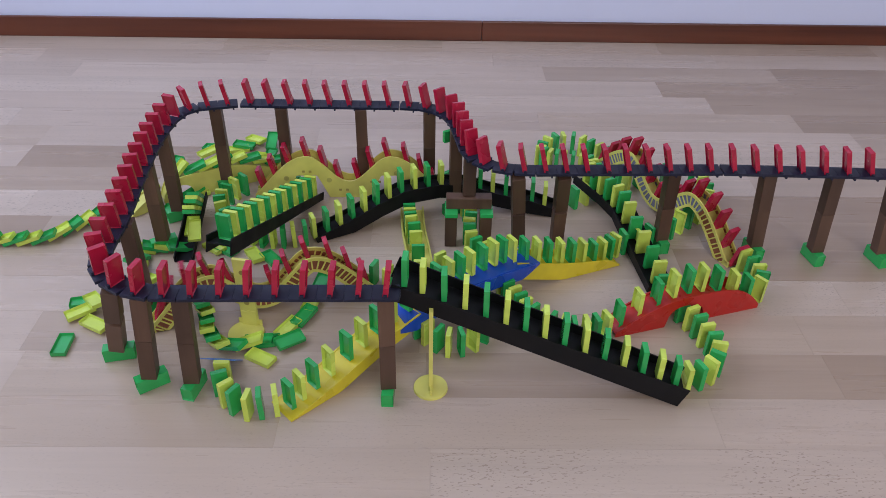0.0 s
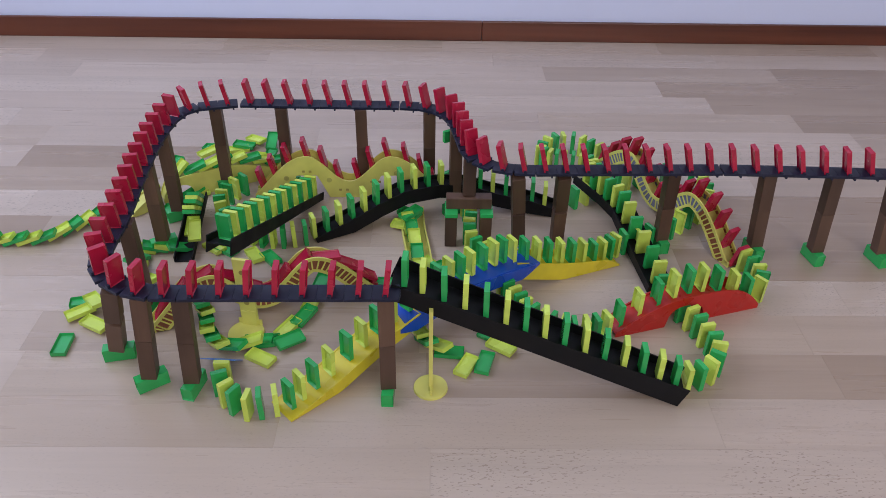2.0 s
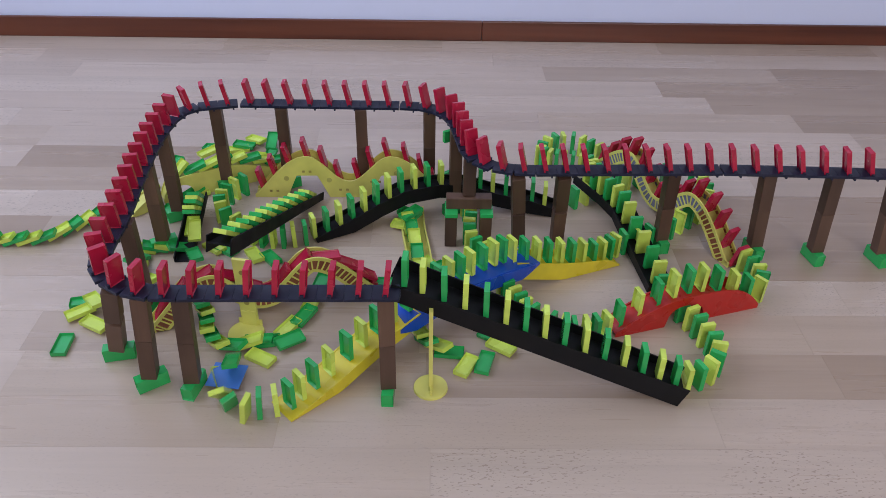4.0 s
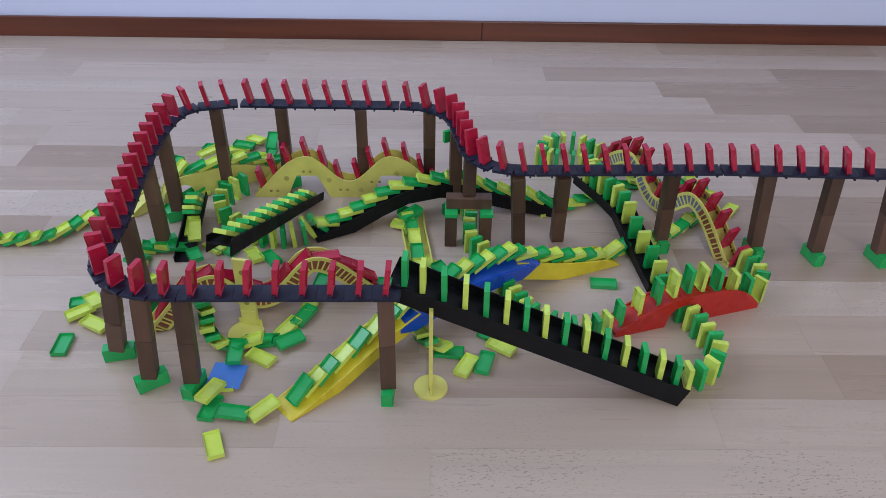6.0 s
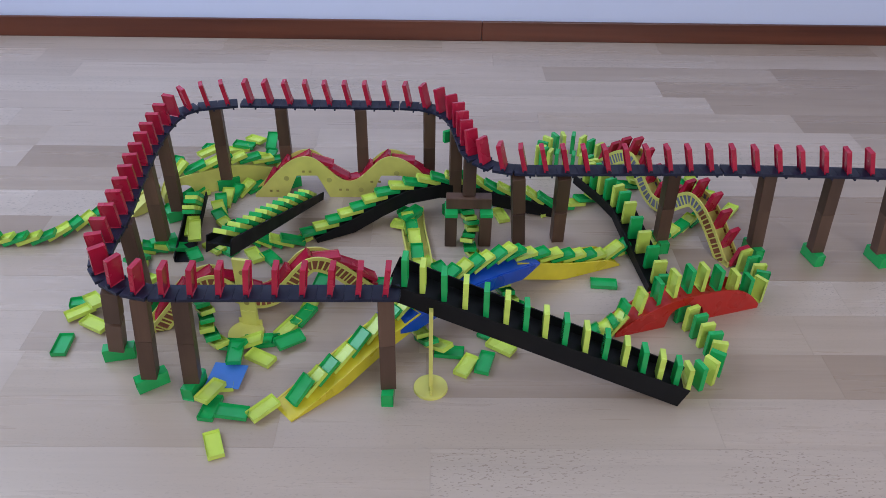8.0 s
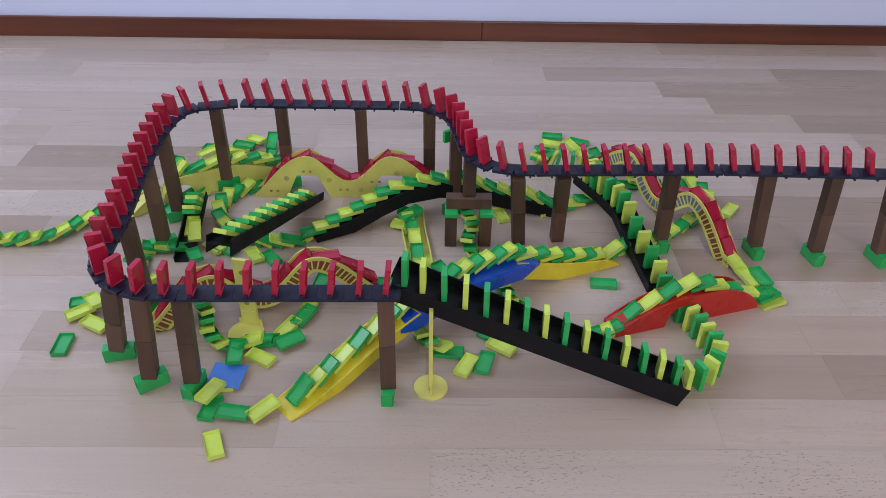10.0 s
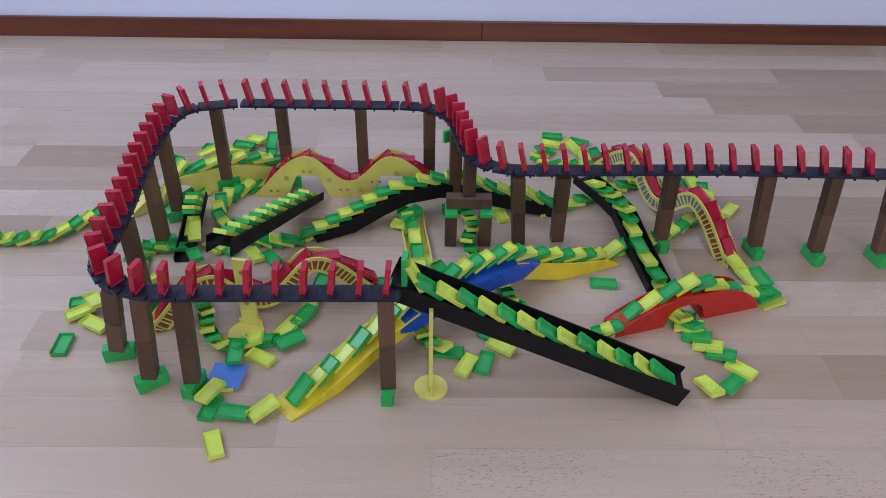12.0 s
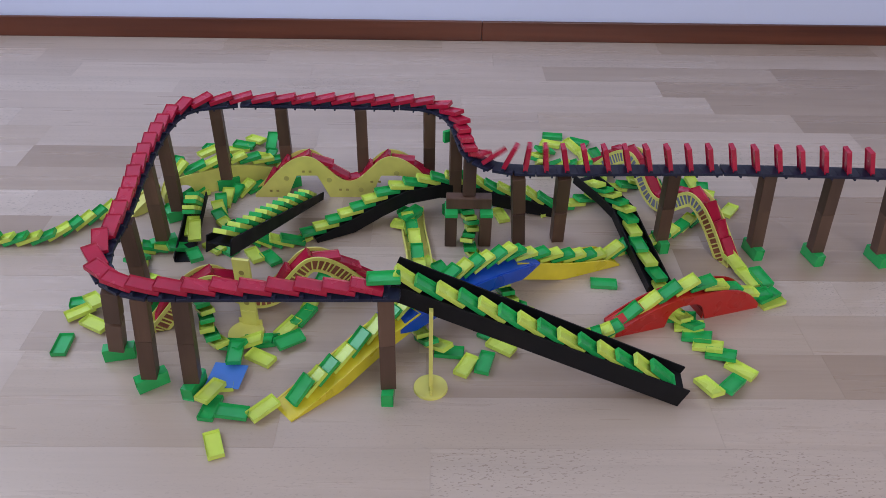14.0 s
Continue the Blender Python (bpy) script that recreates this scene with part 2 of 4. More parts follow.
def chain(points, count, colours, t0, t1, where, group, places=None, back_lean=0.0, normal=False, seed=1, end_flat=True, fallen=False, squash=1.0, turn=0.0):
    """A row of dominoes along a line, which falls from its start (t0) to its end (t1)."""
    rnd = random.Random(seed)
    if places is None:
        places, length = smooth_path(points, count)
    else:
        count = len(places)
        length = sum((b - a).length for (a, _), (b, _) in zip(places, places[1:]))
    gap = length / max(1, count - 1)
    made = []
    for i, (p, d) in enumerate(places):
        heading = math.atan2(d.y, d.x) + rnd.uniform(-0.05, 0.05)
        if i < count - 1:
            d = places[i + 1][0] - p
            gap = d.length
        slope = math.atan2(d.z, math.hypot(d.x, d.y))
        flat = math.asin(min(0.95, DT / max(gap * squash, DT * 1.06)))
        if i == count - 1 and end_flat:
            flat = 0.0
        elif i >= count - 3 and end_flat:
            flat *= 0.9
        last = math.pi / 2 - slope - flat + rnd.uniform(-0.02, 0.02)
        first = (-slope if normal else 0.0) - radians(back_lean[0] + (back_lean[1] - back_lean[0]) * i / count if isinstance(back_lean, tuple) else back_lean) + rnd.uniform(-0.02, 0.02)
        place = p + Vector((0, 0, LIFT + max(0.0, 0 if normal else abs(math.tan(slope)) * DT * 0.5)))
        ob = domino(colours[i % len(colours)], stand_pose(place, heading, first), where, group)
        made.append(ob)
        if fallen:
            ob.matrix_world = stand_pose(place, heading + rnd.uniform(-turn, turn), last)
        else:
            falling(ob, place, heading, first, last, t0 + (t1 - t0) * i / max(1, count - 1))
    return made


def lying(colour, x, y, heading, z=0.0, pitch=0.0, roll=0.0, up=True, where="lying on the floor", group="fallen dominoes"):
    """A fallen domino: its middle over (x, y), its long side along heading (degrees), z of its lowest side."""
    m = Matrix.Translation((x, y, z + LIFT + DT / 2)) @ Matrix.Rotation(radians(heading), 4, "Z") @ Matrix.Rotation(-radians(pitch), 4, "Y") @ Matrix.Rotation(radians(roll), 4, "X")
    m = m @ Matrix.Rotation(radians(90 if up else -90), 4, "Y") @ Matrix.Translation((0, 0, -DH / 2))
    return domino(colour, m, where, group)


# ---------------------------------------------------------------- the room
WALL_Y = 2.025
floor = tagged(new("floor"), "beech laminate floor in staggered strips", "floor", kind="structure")
part("underlay", solid_box(-1.84, 2.62, -1.52, WALL_Y + 0.12, -0.05, -0.004), FLOOR, floor)


def wall(name, bm, mat=WHITE, words="plain white plastered wall"):
    return tagged(part(name, bm, mat), words, "wall", kind="structure")


wall("wall_north", solid_box(-1.84, 2.62, WALL_Y, WALL_Y + 0.12, -0.004, 2.6), PLASTER, "plain pale bluish-white plastered wall")


def wall_with_window(name, m, length, a, b, z0, z1):
    bm = bmesh.new()
    box(bm, 0, a, 0, 0.12, -0.004, 2.6)
    box(bm, b, length, 0, 0.12, -0.004, 2.6)
    box(bm, a, b, 0, 0.12, -0.004, z0)
    box(bm, a, b, 0, 0.12, z1, 2.6)
    w = wall(name, bm)
    w.matrix_world = m


# the opening in the south wall is made up to hold the fill lamp
wall_with_window("wall_south", pose(-1.72, -1.52, 0), 4.22, 1.6, 3.55, 0.86, 2.38)
wall_with_window("wall_west", pose(-1.72, -1.52, 0, 0, 0, 90), 3.53, 1.75, 3.3, 1.0, 2.42)
wall("wall_east", solid_box(2.5, 2.62, -1.52, WALL_Y, -0.004, 2.6))
tagged(part("ceiling", solid_box(-1.84, 2.62, -1.52, WALL_Y + 0.12, 2.6, 2.7), WHITE), "plain white ceiling", "ceiling", kind="structure")

board = tagged(new("baseboard"), "dark reddish-brown wooden skirting board along the wall", "skirting board", kind="structure")
for x0, x1 in ((-1.72, 0.1275), (0.1285, 2.5)):
    part("board", solid_box(x0, x1, WALL_Y - 0.012, WALL_Y - 0.001, 0.0, 0.0530, 0.002), SKIRTING, board)


# ---------------------------------------------------------------- track, pillars
def foot_mesh():
    """A green block, hollow at both ends, its length along x."""
    bm = bmesh.new()
    box(bm, -DH / 2, DH / 2, -0.0080, 0.0080, 0, DW)
    ends = [f for f in bm.faces if abs(f.normal.x) > 0.9]
    bmesh.ops.inset_individual(bm, faces=ends, thickness=0.0017, depth=-0.002)
    rim = [e for e in bm.edges if all(abs(abs(v.co.y) - 0.0080) < 1e-5 for v in e.verts) and abs(e.verts[0].co.x - e.verts[1].co.x) > 0.02]
    bmesh.ops.bevel(bm, geom=rim, offset=0.0007, segments=2, profile=0.5, affect="EDGES")
    return mesh_of(bm, "foot", GREEN)


FOOT = foot_mesh()


def pillar(x, y, top, heading, foot_heading, dx=0.0, dy=0.0, foot=True, size=0.0205):
    """Two dark wooden blocks on end upon a green domino laid on its edge."""
    p = tagged(new("pillar"), "stacked dark wooden blocks on a green foot under the track", "support", "pillars of the raised track")
    p.matrix_world = pose(x, y, 0)
    z0 = DW if foot else 0.0
    if foot:
        f = new("foot", FOOT)
        f.parent = p
        f["label"] = "green plastic foot block"
        f.matrix_basis = pose(0, 0, 0.0002, 0, 0, foot_heading)
    half = (top - z0) / 2
    for k in range(2):
        b = part("block", solid_box(-size / 2, size / 2, -size / 2, size / 2, 0, half, 0.0006), WALNUT, p)
        b.matrix_basis = Matrix.Translation((dx * k / 2, dy * k / 2, z0 + half * k)) @ Matrix.Rotation(math.atan2(dx, top - z0), 4, "Y") @ Matrix.Rotation(-math.atan2(dy, top - z0), 4, "X") @ pose(0, 0, 0, 0, 0, heading + 1.5 * k)
    return p


TRACK_Z = 0.17
TRACK = [
    (27, [(-0.0563, 0.7456, 0.1700), (-0.1830, 0.7442, 0.1700), (-0.2519, 0.7434, 0.1700), (-0.3206, 0.7426, 0.1700), (-0.3596, 0.7465, 0.1700), (-0.3918, 0.7606, 0.1700), (-0.4178, 0.7855, 0.1700), (-0.4314, 0.8252, 0.1700), (-0.4340, 0.8839, 0.1700), (-0.4376, 0.9409, 0.1700), (-0.4449, 1.0111, 0.1700), (-0.4506, 1.0925, 0.1700), (-0.4508, 1.1654, 0.1700), (-0.4420, 1.2196, 0.1700), (-0.4166, 1.2531, 0.1700), (-0.3629, 1.2690, 0.1700)]),
    (7, [(-0.3220, 1.2735, 0.1700), (-0.1969, 1.2719, 0.1700), (-0.0777, 1.2702, 0.1700)]),
    (19, [(-0.0416, 1.2688, 0.1700), (-0.0165, 1.2648, 0.1700), (0.0134, 1.2476, 0.1700), (0.0384, 1.2092, 0.1700), (0.0503, 1.1502, 0.1700), (0.0599, 1.1026, 0.1700), (0.0792, 1.0703, 0.1700), (0.1091, 1.0533, 0.1700), (0.1524, 1.0471, 0.1700), (0.2051, 1.0481, 0.1700), (0.4328, 1.0540, 0.1700)]),
    (9, [(0.4690, 1.0538, 0.1700), (0.5585, 1.0511, 0.1700), (0.7853, 1.0432, 0.1700)]),
]


def track(steps, points):
    """Hinged links, each with a slot and a small hook for one domino."""
    t = tagged(new("track"), "raised black plastic track of hinged links on wooden pillars", "toy track", "stretches of raised track")
    links, length = smooth_path(points, steps + 1)
    gap = length / steps
    bm = bmesh.new()
    w, h = 0.0145, 0.0045
    box(bm, -gap * 0.498, gap * 0.498, -w, w, -h, 0, 0.0004)
    box(bm, -gap * 0.53, -gap * 0.40, -w * 0.55, w * 0.55, -h * 0.9, -h * 0.1)
    box(bm, -gap * 0.06, gap * 0.08, w * 0.55, w * 0.98, 0, 0.0042, 0.0004)
    box(bm, -gap * 0.06, gap * 0.08, -w * 0.98, -w * 0.55, 0, 0.0032, 0.0004)
    box(bm, gap * 0.22, gap * 0.30, -w, -w * 0.6, -h - 0.003, -h)
    me = mesh_of(bm, "link", NAVY)
    for p, d in links:
        ob = new("link", me)
        ob.parent = t
        ob.matrix_basis = Matrix.Translation(p) @ Matrix.Rotation(math.atan2(d.y, d.x), 4, "Z")
    return links


LINKS = [link for steps, points in TRACK for link in track(steps, points)]
chain([], len(LINKS), "r", 12.05, 14.68, "standing in the raised black track", "red dominoes on the raised track", places=LINKS, back_lean=(6, 18), end_flat=False, seed=3)

# front pillars, left pillars, back pillars, those of the straight run
for spec in [((-0.0567, 0.7338, 0.0000), (-0.0570, 0.7440, 0.1650), 88), ((-0.3179, 0.7422, -0.0000), (-0.3080, 0.7412, 0.1650), 78), ((-0.3765, 0.7502, 0.0000), (-0.3588, 0.7428, 0.1650), 35), ((-0.4375, 0.8044, 0.0000), (-0.4001, 0.7611, 0.1650), 12)]:
    a, b, fh = spec
    pillar(a[0], a[1], TRACK_Z - 0.005, 5, fh, dx=b[0] - a[0], dy=b[1] - a[1])
for spec in [(-0.4264, 0.9025, 0.1650), (-0.4480, 1.0655, 0.1650), (-0.4470, 1.1551, 0.1650), (-0.3840, 1.2620, 0.1650), (-0.2692, 1.2647, 0.1650), (-0.1284, 1.2635, 0.1650), (-0.0065, 1.2619, 0.1650), (0.0399, 1.1815, 0.1650)]:
    pillar(spec[0], spec[1], TRACK_Z - 0.005, 4, 30)
for spec in [((0.6386, 1.0437, 0.0000), (0.6325, 1.0420, 0.1650), 101), ((0.5422, 1.0584, 0.0000), (0.5282, 1.0470, 0.1650), 101), ((0.7452, 1.0404, 0.0000), (0.7326, 1.0438, 0.1650), 101), ((0.3877, 1.0758, 0.0000), (0.3765, 1.0443, 0.1650), 101), ((0.1480, 1.0891, -0.0000), (0.1321, 1.0314, 0.1650), 108), ((0.2153, 1.0984, 0.0000), (0.2038, 1.0343, 0.1650), 108)]:
    a, b, fh = spec
    pillar(a[0], a[1] + 0.004, TRACK_Z - 0.005, 4, fh, dx=b[0] - a[0], dy=b[1] + 0.007 - a[1], foot=a[0] > 0.3)


# ---------------------------------------------------------------- trays
def tray(points, width, low, high, thick=0.002, far_high=None, near=1, foot=None, label="black plastic tray with raised sides"):
    t = tagged(new("tray"), label, "toy tray")
    n = len(points)
    for i in range(n - 1):
        a, b = Vector(points[i]), Vector(points[i + 1])
        d = b - a
        m = Matrix.Translation(a) @ Matrix.Rotation(math.atan2(d.y, d.x), 4, "Z") @ Matrix.Rotation(-math.atan2(d.z, math.hypot(d.x, d.y)), 4, "Y")
        L = d.length
        part("base", solid_box(-0.001, L + 0.001, -width / 2, width / 2, -thick, 0), BLACK, t, m=m)
        for s in (-1, 1):
            top = far_high if (s == near and far_high is not None) else high
            y0, y1 = sorted((s * width / 2, s * (width / 2 + thick)))
            bm = bmesh.new()
            first = foot if foot is not None and s != near else min(top, 0.012)
            at_a, at_b = (max(thick, min(low, p.z - 0.0005)) for p in (a, b))
            strip_solid(bm, [(-0.001, first), (L * 0.5, (first + top) / 2), (L + 0.001, top)], [(-0.001, -at_a), (L * 0.5, -(at_a + at_b) / 2), (L + 0.001, -at_b)], y0, y1)
            part("side", bm, BLACK, t, m=m)
    return t


def stand(x, y, top, heading, wide=0.008, collar=False):
    s = tagged(new("stand"), "pale yellow plastic stand on a round foot", "toy stand")
    s.matrix_world = pose(x, y, 0, 0, 0, heading)
    bm = bmesh.new()
    r = 0.0265 if collar else 0.0235
    bmesh.ops.create_cone(bm, cap_ends=True, segments=40, radius1=r, radius2=r - 0.0007, depth=0.003, matrix=Matrix.Translation((-0.020 if collar else 0, 0, 0.0017)))
    part("foot", bm, PALE, s)
    bm = solid_box(-0.0027, 0.0027, -wide, wide, 0.003, top, 0.0006)
    part("post", bm, PALE, s)
    bm = solid_box(-0.0013, 0.0013, -0.018, 0.018, 0.003, 0.012, 0.0004)
    part("fin", bm, PALE, s)
    if collar:
        part("collar", solid_box(-0.0040, -0.0028, -wide * 0.9, wide * 0.9, 0.003, 0.03, 0.0004), PALE, s)
        # dull discs on the post, the dark of its holes put into their colour
        for z in (0.045, 0.1):
            bm = bmesh.new()
            bmesh.ops.create_cone(bm, cap_ends=True, segments=20, radius1=0.004, radius2=0.0035, depth=0.001, matrix=Matrix.Translation((-0.003, 0, z)) @ Matrix.Rotation(radians(90), 4, "Y"))
            part("boss", bm, SHADE, s)
    return s


# front tray, from the floor up to the raised track
FRONT = [Vector((0.3363, 0.7295, 0.0225)), Vector((-0.0401, 0.7698, 0.1680))]
tray([FRONT[0] + Vector((0, 0.006, 0)), FRONT[1] + (FRONT[1] - FRONT[0]) * 0.02 + Vector((0, 0.006, 0))], 0.042, 0.020, 0.004, near=-1, far_high=0.015, foot=0.012)
stand(*(-0.0004, 0.7477, 0.0000)[:2], 0.142, 0)
PACKED = [(-0.2202, 1.2265, 0.0045), (-0.3032, 0.9042, 0.1270)]
tray(PACKED, 0.036, 0.016, 0.010)
stand(*(-0.2678, 0.8742, 0.0000)[:2], 0.122, 80, 0.0125, True)
BACK = [(-0.2028, 1.1009, 0.0020), (-0.1470, 1.1276, 0.0195), (-0.0992, 1.1496, 0.0385), (-0.0512, 1.1677, 0.0555), (0.0101, 1.1857, 0.0585), (0.0577, 1.1940, 0.0535), (0.1075, 1.1956, 0.0370), (0.1758, 1.1897, 0.0240), (0.2251, 1.1851, 0.0080)]
tray(BACK, 0.034, 0.018, 0.008)
SIDE = [(0.2789, 1.2500, 0.0340), (0.3144, 1.1800, 0.0330), (0.3335, 1.1380, 0.0290), (0.3478, 1.0442, 0.0140), (0.3605, 0.9600, 0.0030)]
tray(SIDE, 0.036, 0.006, 0.012)


def beam(points, width, below, above, mat, label, steps=24, taper=(True, True)):
    """A bridge piece: two upright side plates along a line in space, with a deck between them."""
    t = tagged(new("bridge"), label, "toy bridge")
    line, length = smooth_path(points, steps)
    for s in (-1, 1):
        bm = bmesh.new()
        rows = []
        for i, (p, d) in enumerate(line):
            side = Vector((-d.y, d.x, 0)).normalized()
            f = i / (steps - 1)
            k = 1.0
            if taper[0]:
                k = min(k, f / 0.12)
            if taper[1]:
                k = min(k, (1 - f) / 0.12)
            k = 0.12 + 0.88 * k
            top, low = p.z + above * k, max(0.0005, p.z - below * k)
            top = max(top, low + 0.002)
            o = [p + side * s * (width / 2), p + side * s * (width / 2 + 0.0025)]
            rows.append([bm.verts.new((q.x, q.y, z)) for q, z in ((o[0], low), (o[1], low), (o[1], top), (o[0], top))])
        for r, q in zip(rows, rows[1:]):
            for i in range(4):
                bm.faces.new((r[i], r[(i + 1) % 4], q[(i + 1) % 4], q[i]))
        bm.faces.new(rows[0])
        bm.faces.new(rows[-1][::-1])
        part("side", bm, mat, t)
    bm = bmesh.new()
    rows = []
    for p, d in line:
        side = Vector((-d.y, d.x, 0)).normalized() * (width / 2)
        rows.append([bm.verts.new((q.x, q.y, max(0.0003, z))) for q, z in ((p - side, p.z - 0.002), (p + side, p.z - 0.002), (p + side, p.z), (p - side, p.z))])
    for r, q in zip(rows, rows[1:]):
        for i in range(4):
            bm.faces.new((r[i], r[(i + 1) % 4], q[(i + 1) % 4], q[i]))
    part("deck", bm, mat, t)
    return t


def hump(s):
    """Height of the double-humped bridge's upper edge at the share s of its length."""
    s = min(s, 1 - s)
    if s < 0.285:
        return 0.006 + 0.079 * math.sin(math.pi / 2 * s / 0.285) ** 1.15
    return 0.0595 + 0.0255 * math.cos(2 * math.pi * (s - 0.285) / 0.43)


def double_hump(a, b, gap, solid, slot_mat, label):
    """Double-humped bridge: a and b are the ends of its front plate on the floor, the other plate stands gap behind it."""
    a, b = Vector(a), Vector(b)
    d = b - a
    L = d.length
    t = tagged(new("bridge"), label, "toy bridge")
    t.matrix_world = Matrix.Translation((a.x, a.y, 0.0003)) @ Matrix.Rotation(math.atan2(d.y, d.x), 4, "Z")
    n = 160
    sgn = 1 if gap > 0 else -1
    for k in (0, 1):
        y0 = 0.0 if k == 0 else gap
        lo, hi = sorted((y0, y0 + 0.0025 * sgn))
        bm = bmesh.new()
        if solid:
            top = [(L * i / n, hump(i / n)) for i in range(n + 1)]
            low = []
            for i in range(n + 1):
                s = i / n
                z = 0.0
                for c0, w, h in ((0.281, 0.112, 0.046), (0.719, 0.112, 0.046)):
                    u = abs(s - c0) / w
                    if u < 1:
                        z = max(z, h * (1 if u < 0.48 else (1 - u) / 0.52))
                low.append((L * s, min(z, hump(s) - 0.012) if z else 0.0))
            strip_solid(bm, top, low, lo, hi)
            part("side_plate", bm, PALE, t)
            if k == 0:
                # darker discs paint the shade of shallow dimples in the plate
                for i, (s, z, r) in enumerate(((0.173, 0.0403, 0.0048), (0.395, 0.0368, 0.0048), (0.558, 0.0163, 0.0048), (0.747, 0.0515, 0.0048))):
                    bm = bmesh.new()
                    bmesh.ops.create_cone(bm, cap_ends=True, segments=16, radius1=r, radius2=r, depth=0.0008, matrix=Matrix.Translation((L * s, -0.0006 * sgn, z)) @ Matrix.Rotation(radians(90), 4, "X"))
                    part("boss", bm, DIMPLE, t)
                # thin dull pads paint the shade inside small slots
                for s, z in ((0.264, 0.0546), (0.299, 0.0546), (0.085, 0.0136), (0.12, 0.0136), (0.45, 0.0163), (0.486, 0.0163), (0.616, 0.0334), (0.657, 0.0334)):
                    bm = bmesh.new()
                    y_a, y_b = sorted((-0.0002 * sgn, -0.0008 * sgn))
                    box(bm, L * s - 0.0025, L * s + 0.0025, y_a, y_b, z - 0.002, z + 0.002)
                    part("slot", bm, SHADE, t)
        else:
            # a rim, an inner rim and spokes between them, with a darker panel behind
            def edge(drop):
                out = []
                for i in range(n + 1):
                    s = i / n
                    e = 0.004
                    dz = (hump(min(1, s + e)) - hump(max(0, s - e))) / (L * (min(1, s + e) - max(0, s - e)))
                    q = math.hypot(1, dz)
                    out.append((L * s + drop * dz / q, max(0.0005, hump(s) - drop / q)))
                return out
            strip_solid(bm, edge(0.0), edge(0.0055), lo, hi)
            part("rim", bm, PALE, t)
            bm = bmesh.new()
            strip_solid(bm, edge(0.0215), edge(0.026), lo, hi)
            part("inner_rim", bm, PALE, t)
            bm = bmesh.new()
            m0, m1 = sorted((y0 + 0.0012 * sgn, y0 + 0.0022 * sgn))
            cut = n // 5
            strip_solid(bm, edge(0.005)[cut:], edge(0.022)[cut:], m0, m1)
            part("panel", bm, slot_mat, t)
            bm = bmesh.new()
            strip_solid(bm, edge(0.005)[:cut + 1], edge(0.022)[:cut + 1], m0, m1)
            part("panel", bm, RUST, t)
            e1, e2, mid = edge(0.005), edge(0.022), edge(0.0135)
            run, due = 0.0, 0.006
            for i in range(1, n - 1):
                run += math.hypot(mid[i][0] - mid[i - 1][0], mid[i][1] - mid[i - 1][1])
                if run < due:
                    continue
                due += 0.0085
                bm = bmesh.new()
                (xa, za), (xb, zb) = e1[i], e2[i]
                u = Vector((xb - xa, 0, zb - za))
                if u.length < 0.004:
                    bm.free()
                    continue
                u = Vector((-u.z, 0, u.x)).normalized() * 0.0011
                strip_solid(bm, [(xa - u.x, za - u.z), (xa + u.x, za + u.z)], [(xb - u.x, zb - u.z), (xb + u.x, zb + u.z)], lo, hi)
                part("spoke", bm, PALE, t)
            for s0 in (0.0, 0.965):
                bm = bmesh.new()
                box(bm, L * s0, L * (s0 + 0.035), lo, hi, 0, 0.010)
                part("toe", bm, PALE, t)
    bm = bmesh.new()
    y0, y1 = sorted((0.0025 * sgn, gap - 0.0003 * sgn))
    strip_solid(bm, [(L * i / n, max(0.002, hump(i / n) - 0.0140)) for i in range(n + 1)], [(L * i / n, max(0.0005, hump(i / n) - 0.0160)) for i in range(n + 1)], y0, y1)
    part("deck", bm, PALE, t)
    side = Vector((-d.y, d.x, 0)).normalized() * gap * 0.52
    return [a + d * (i / 22) + side + Vector((0, 0, max(0.0025, hump(i / 22) - 0.0135))) for i in range(23)]


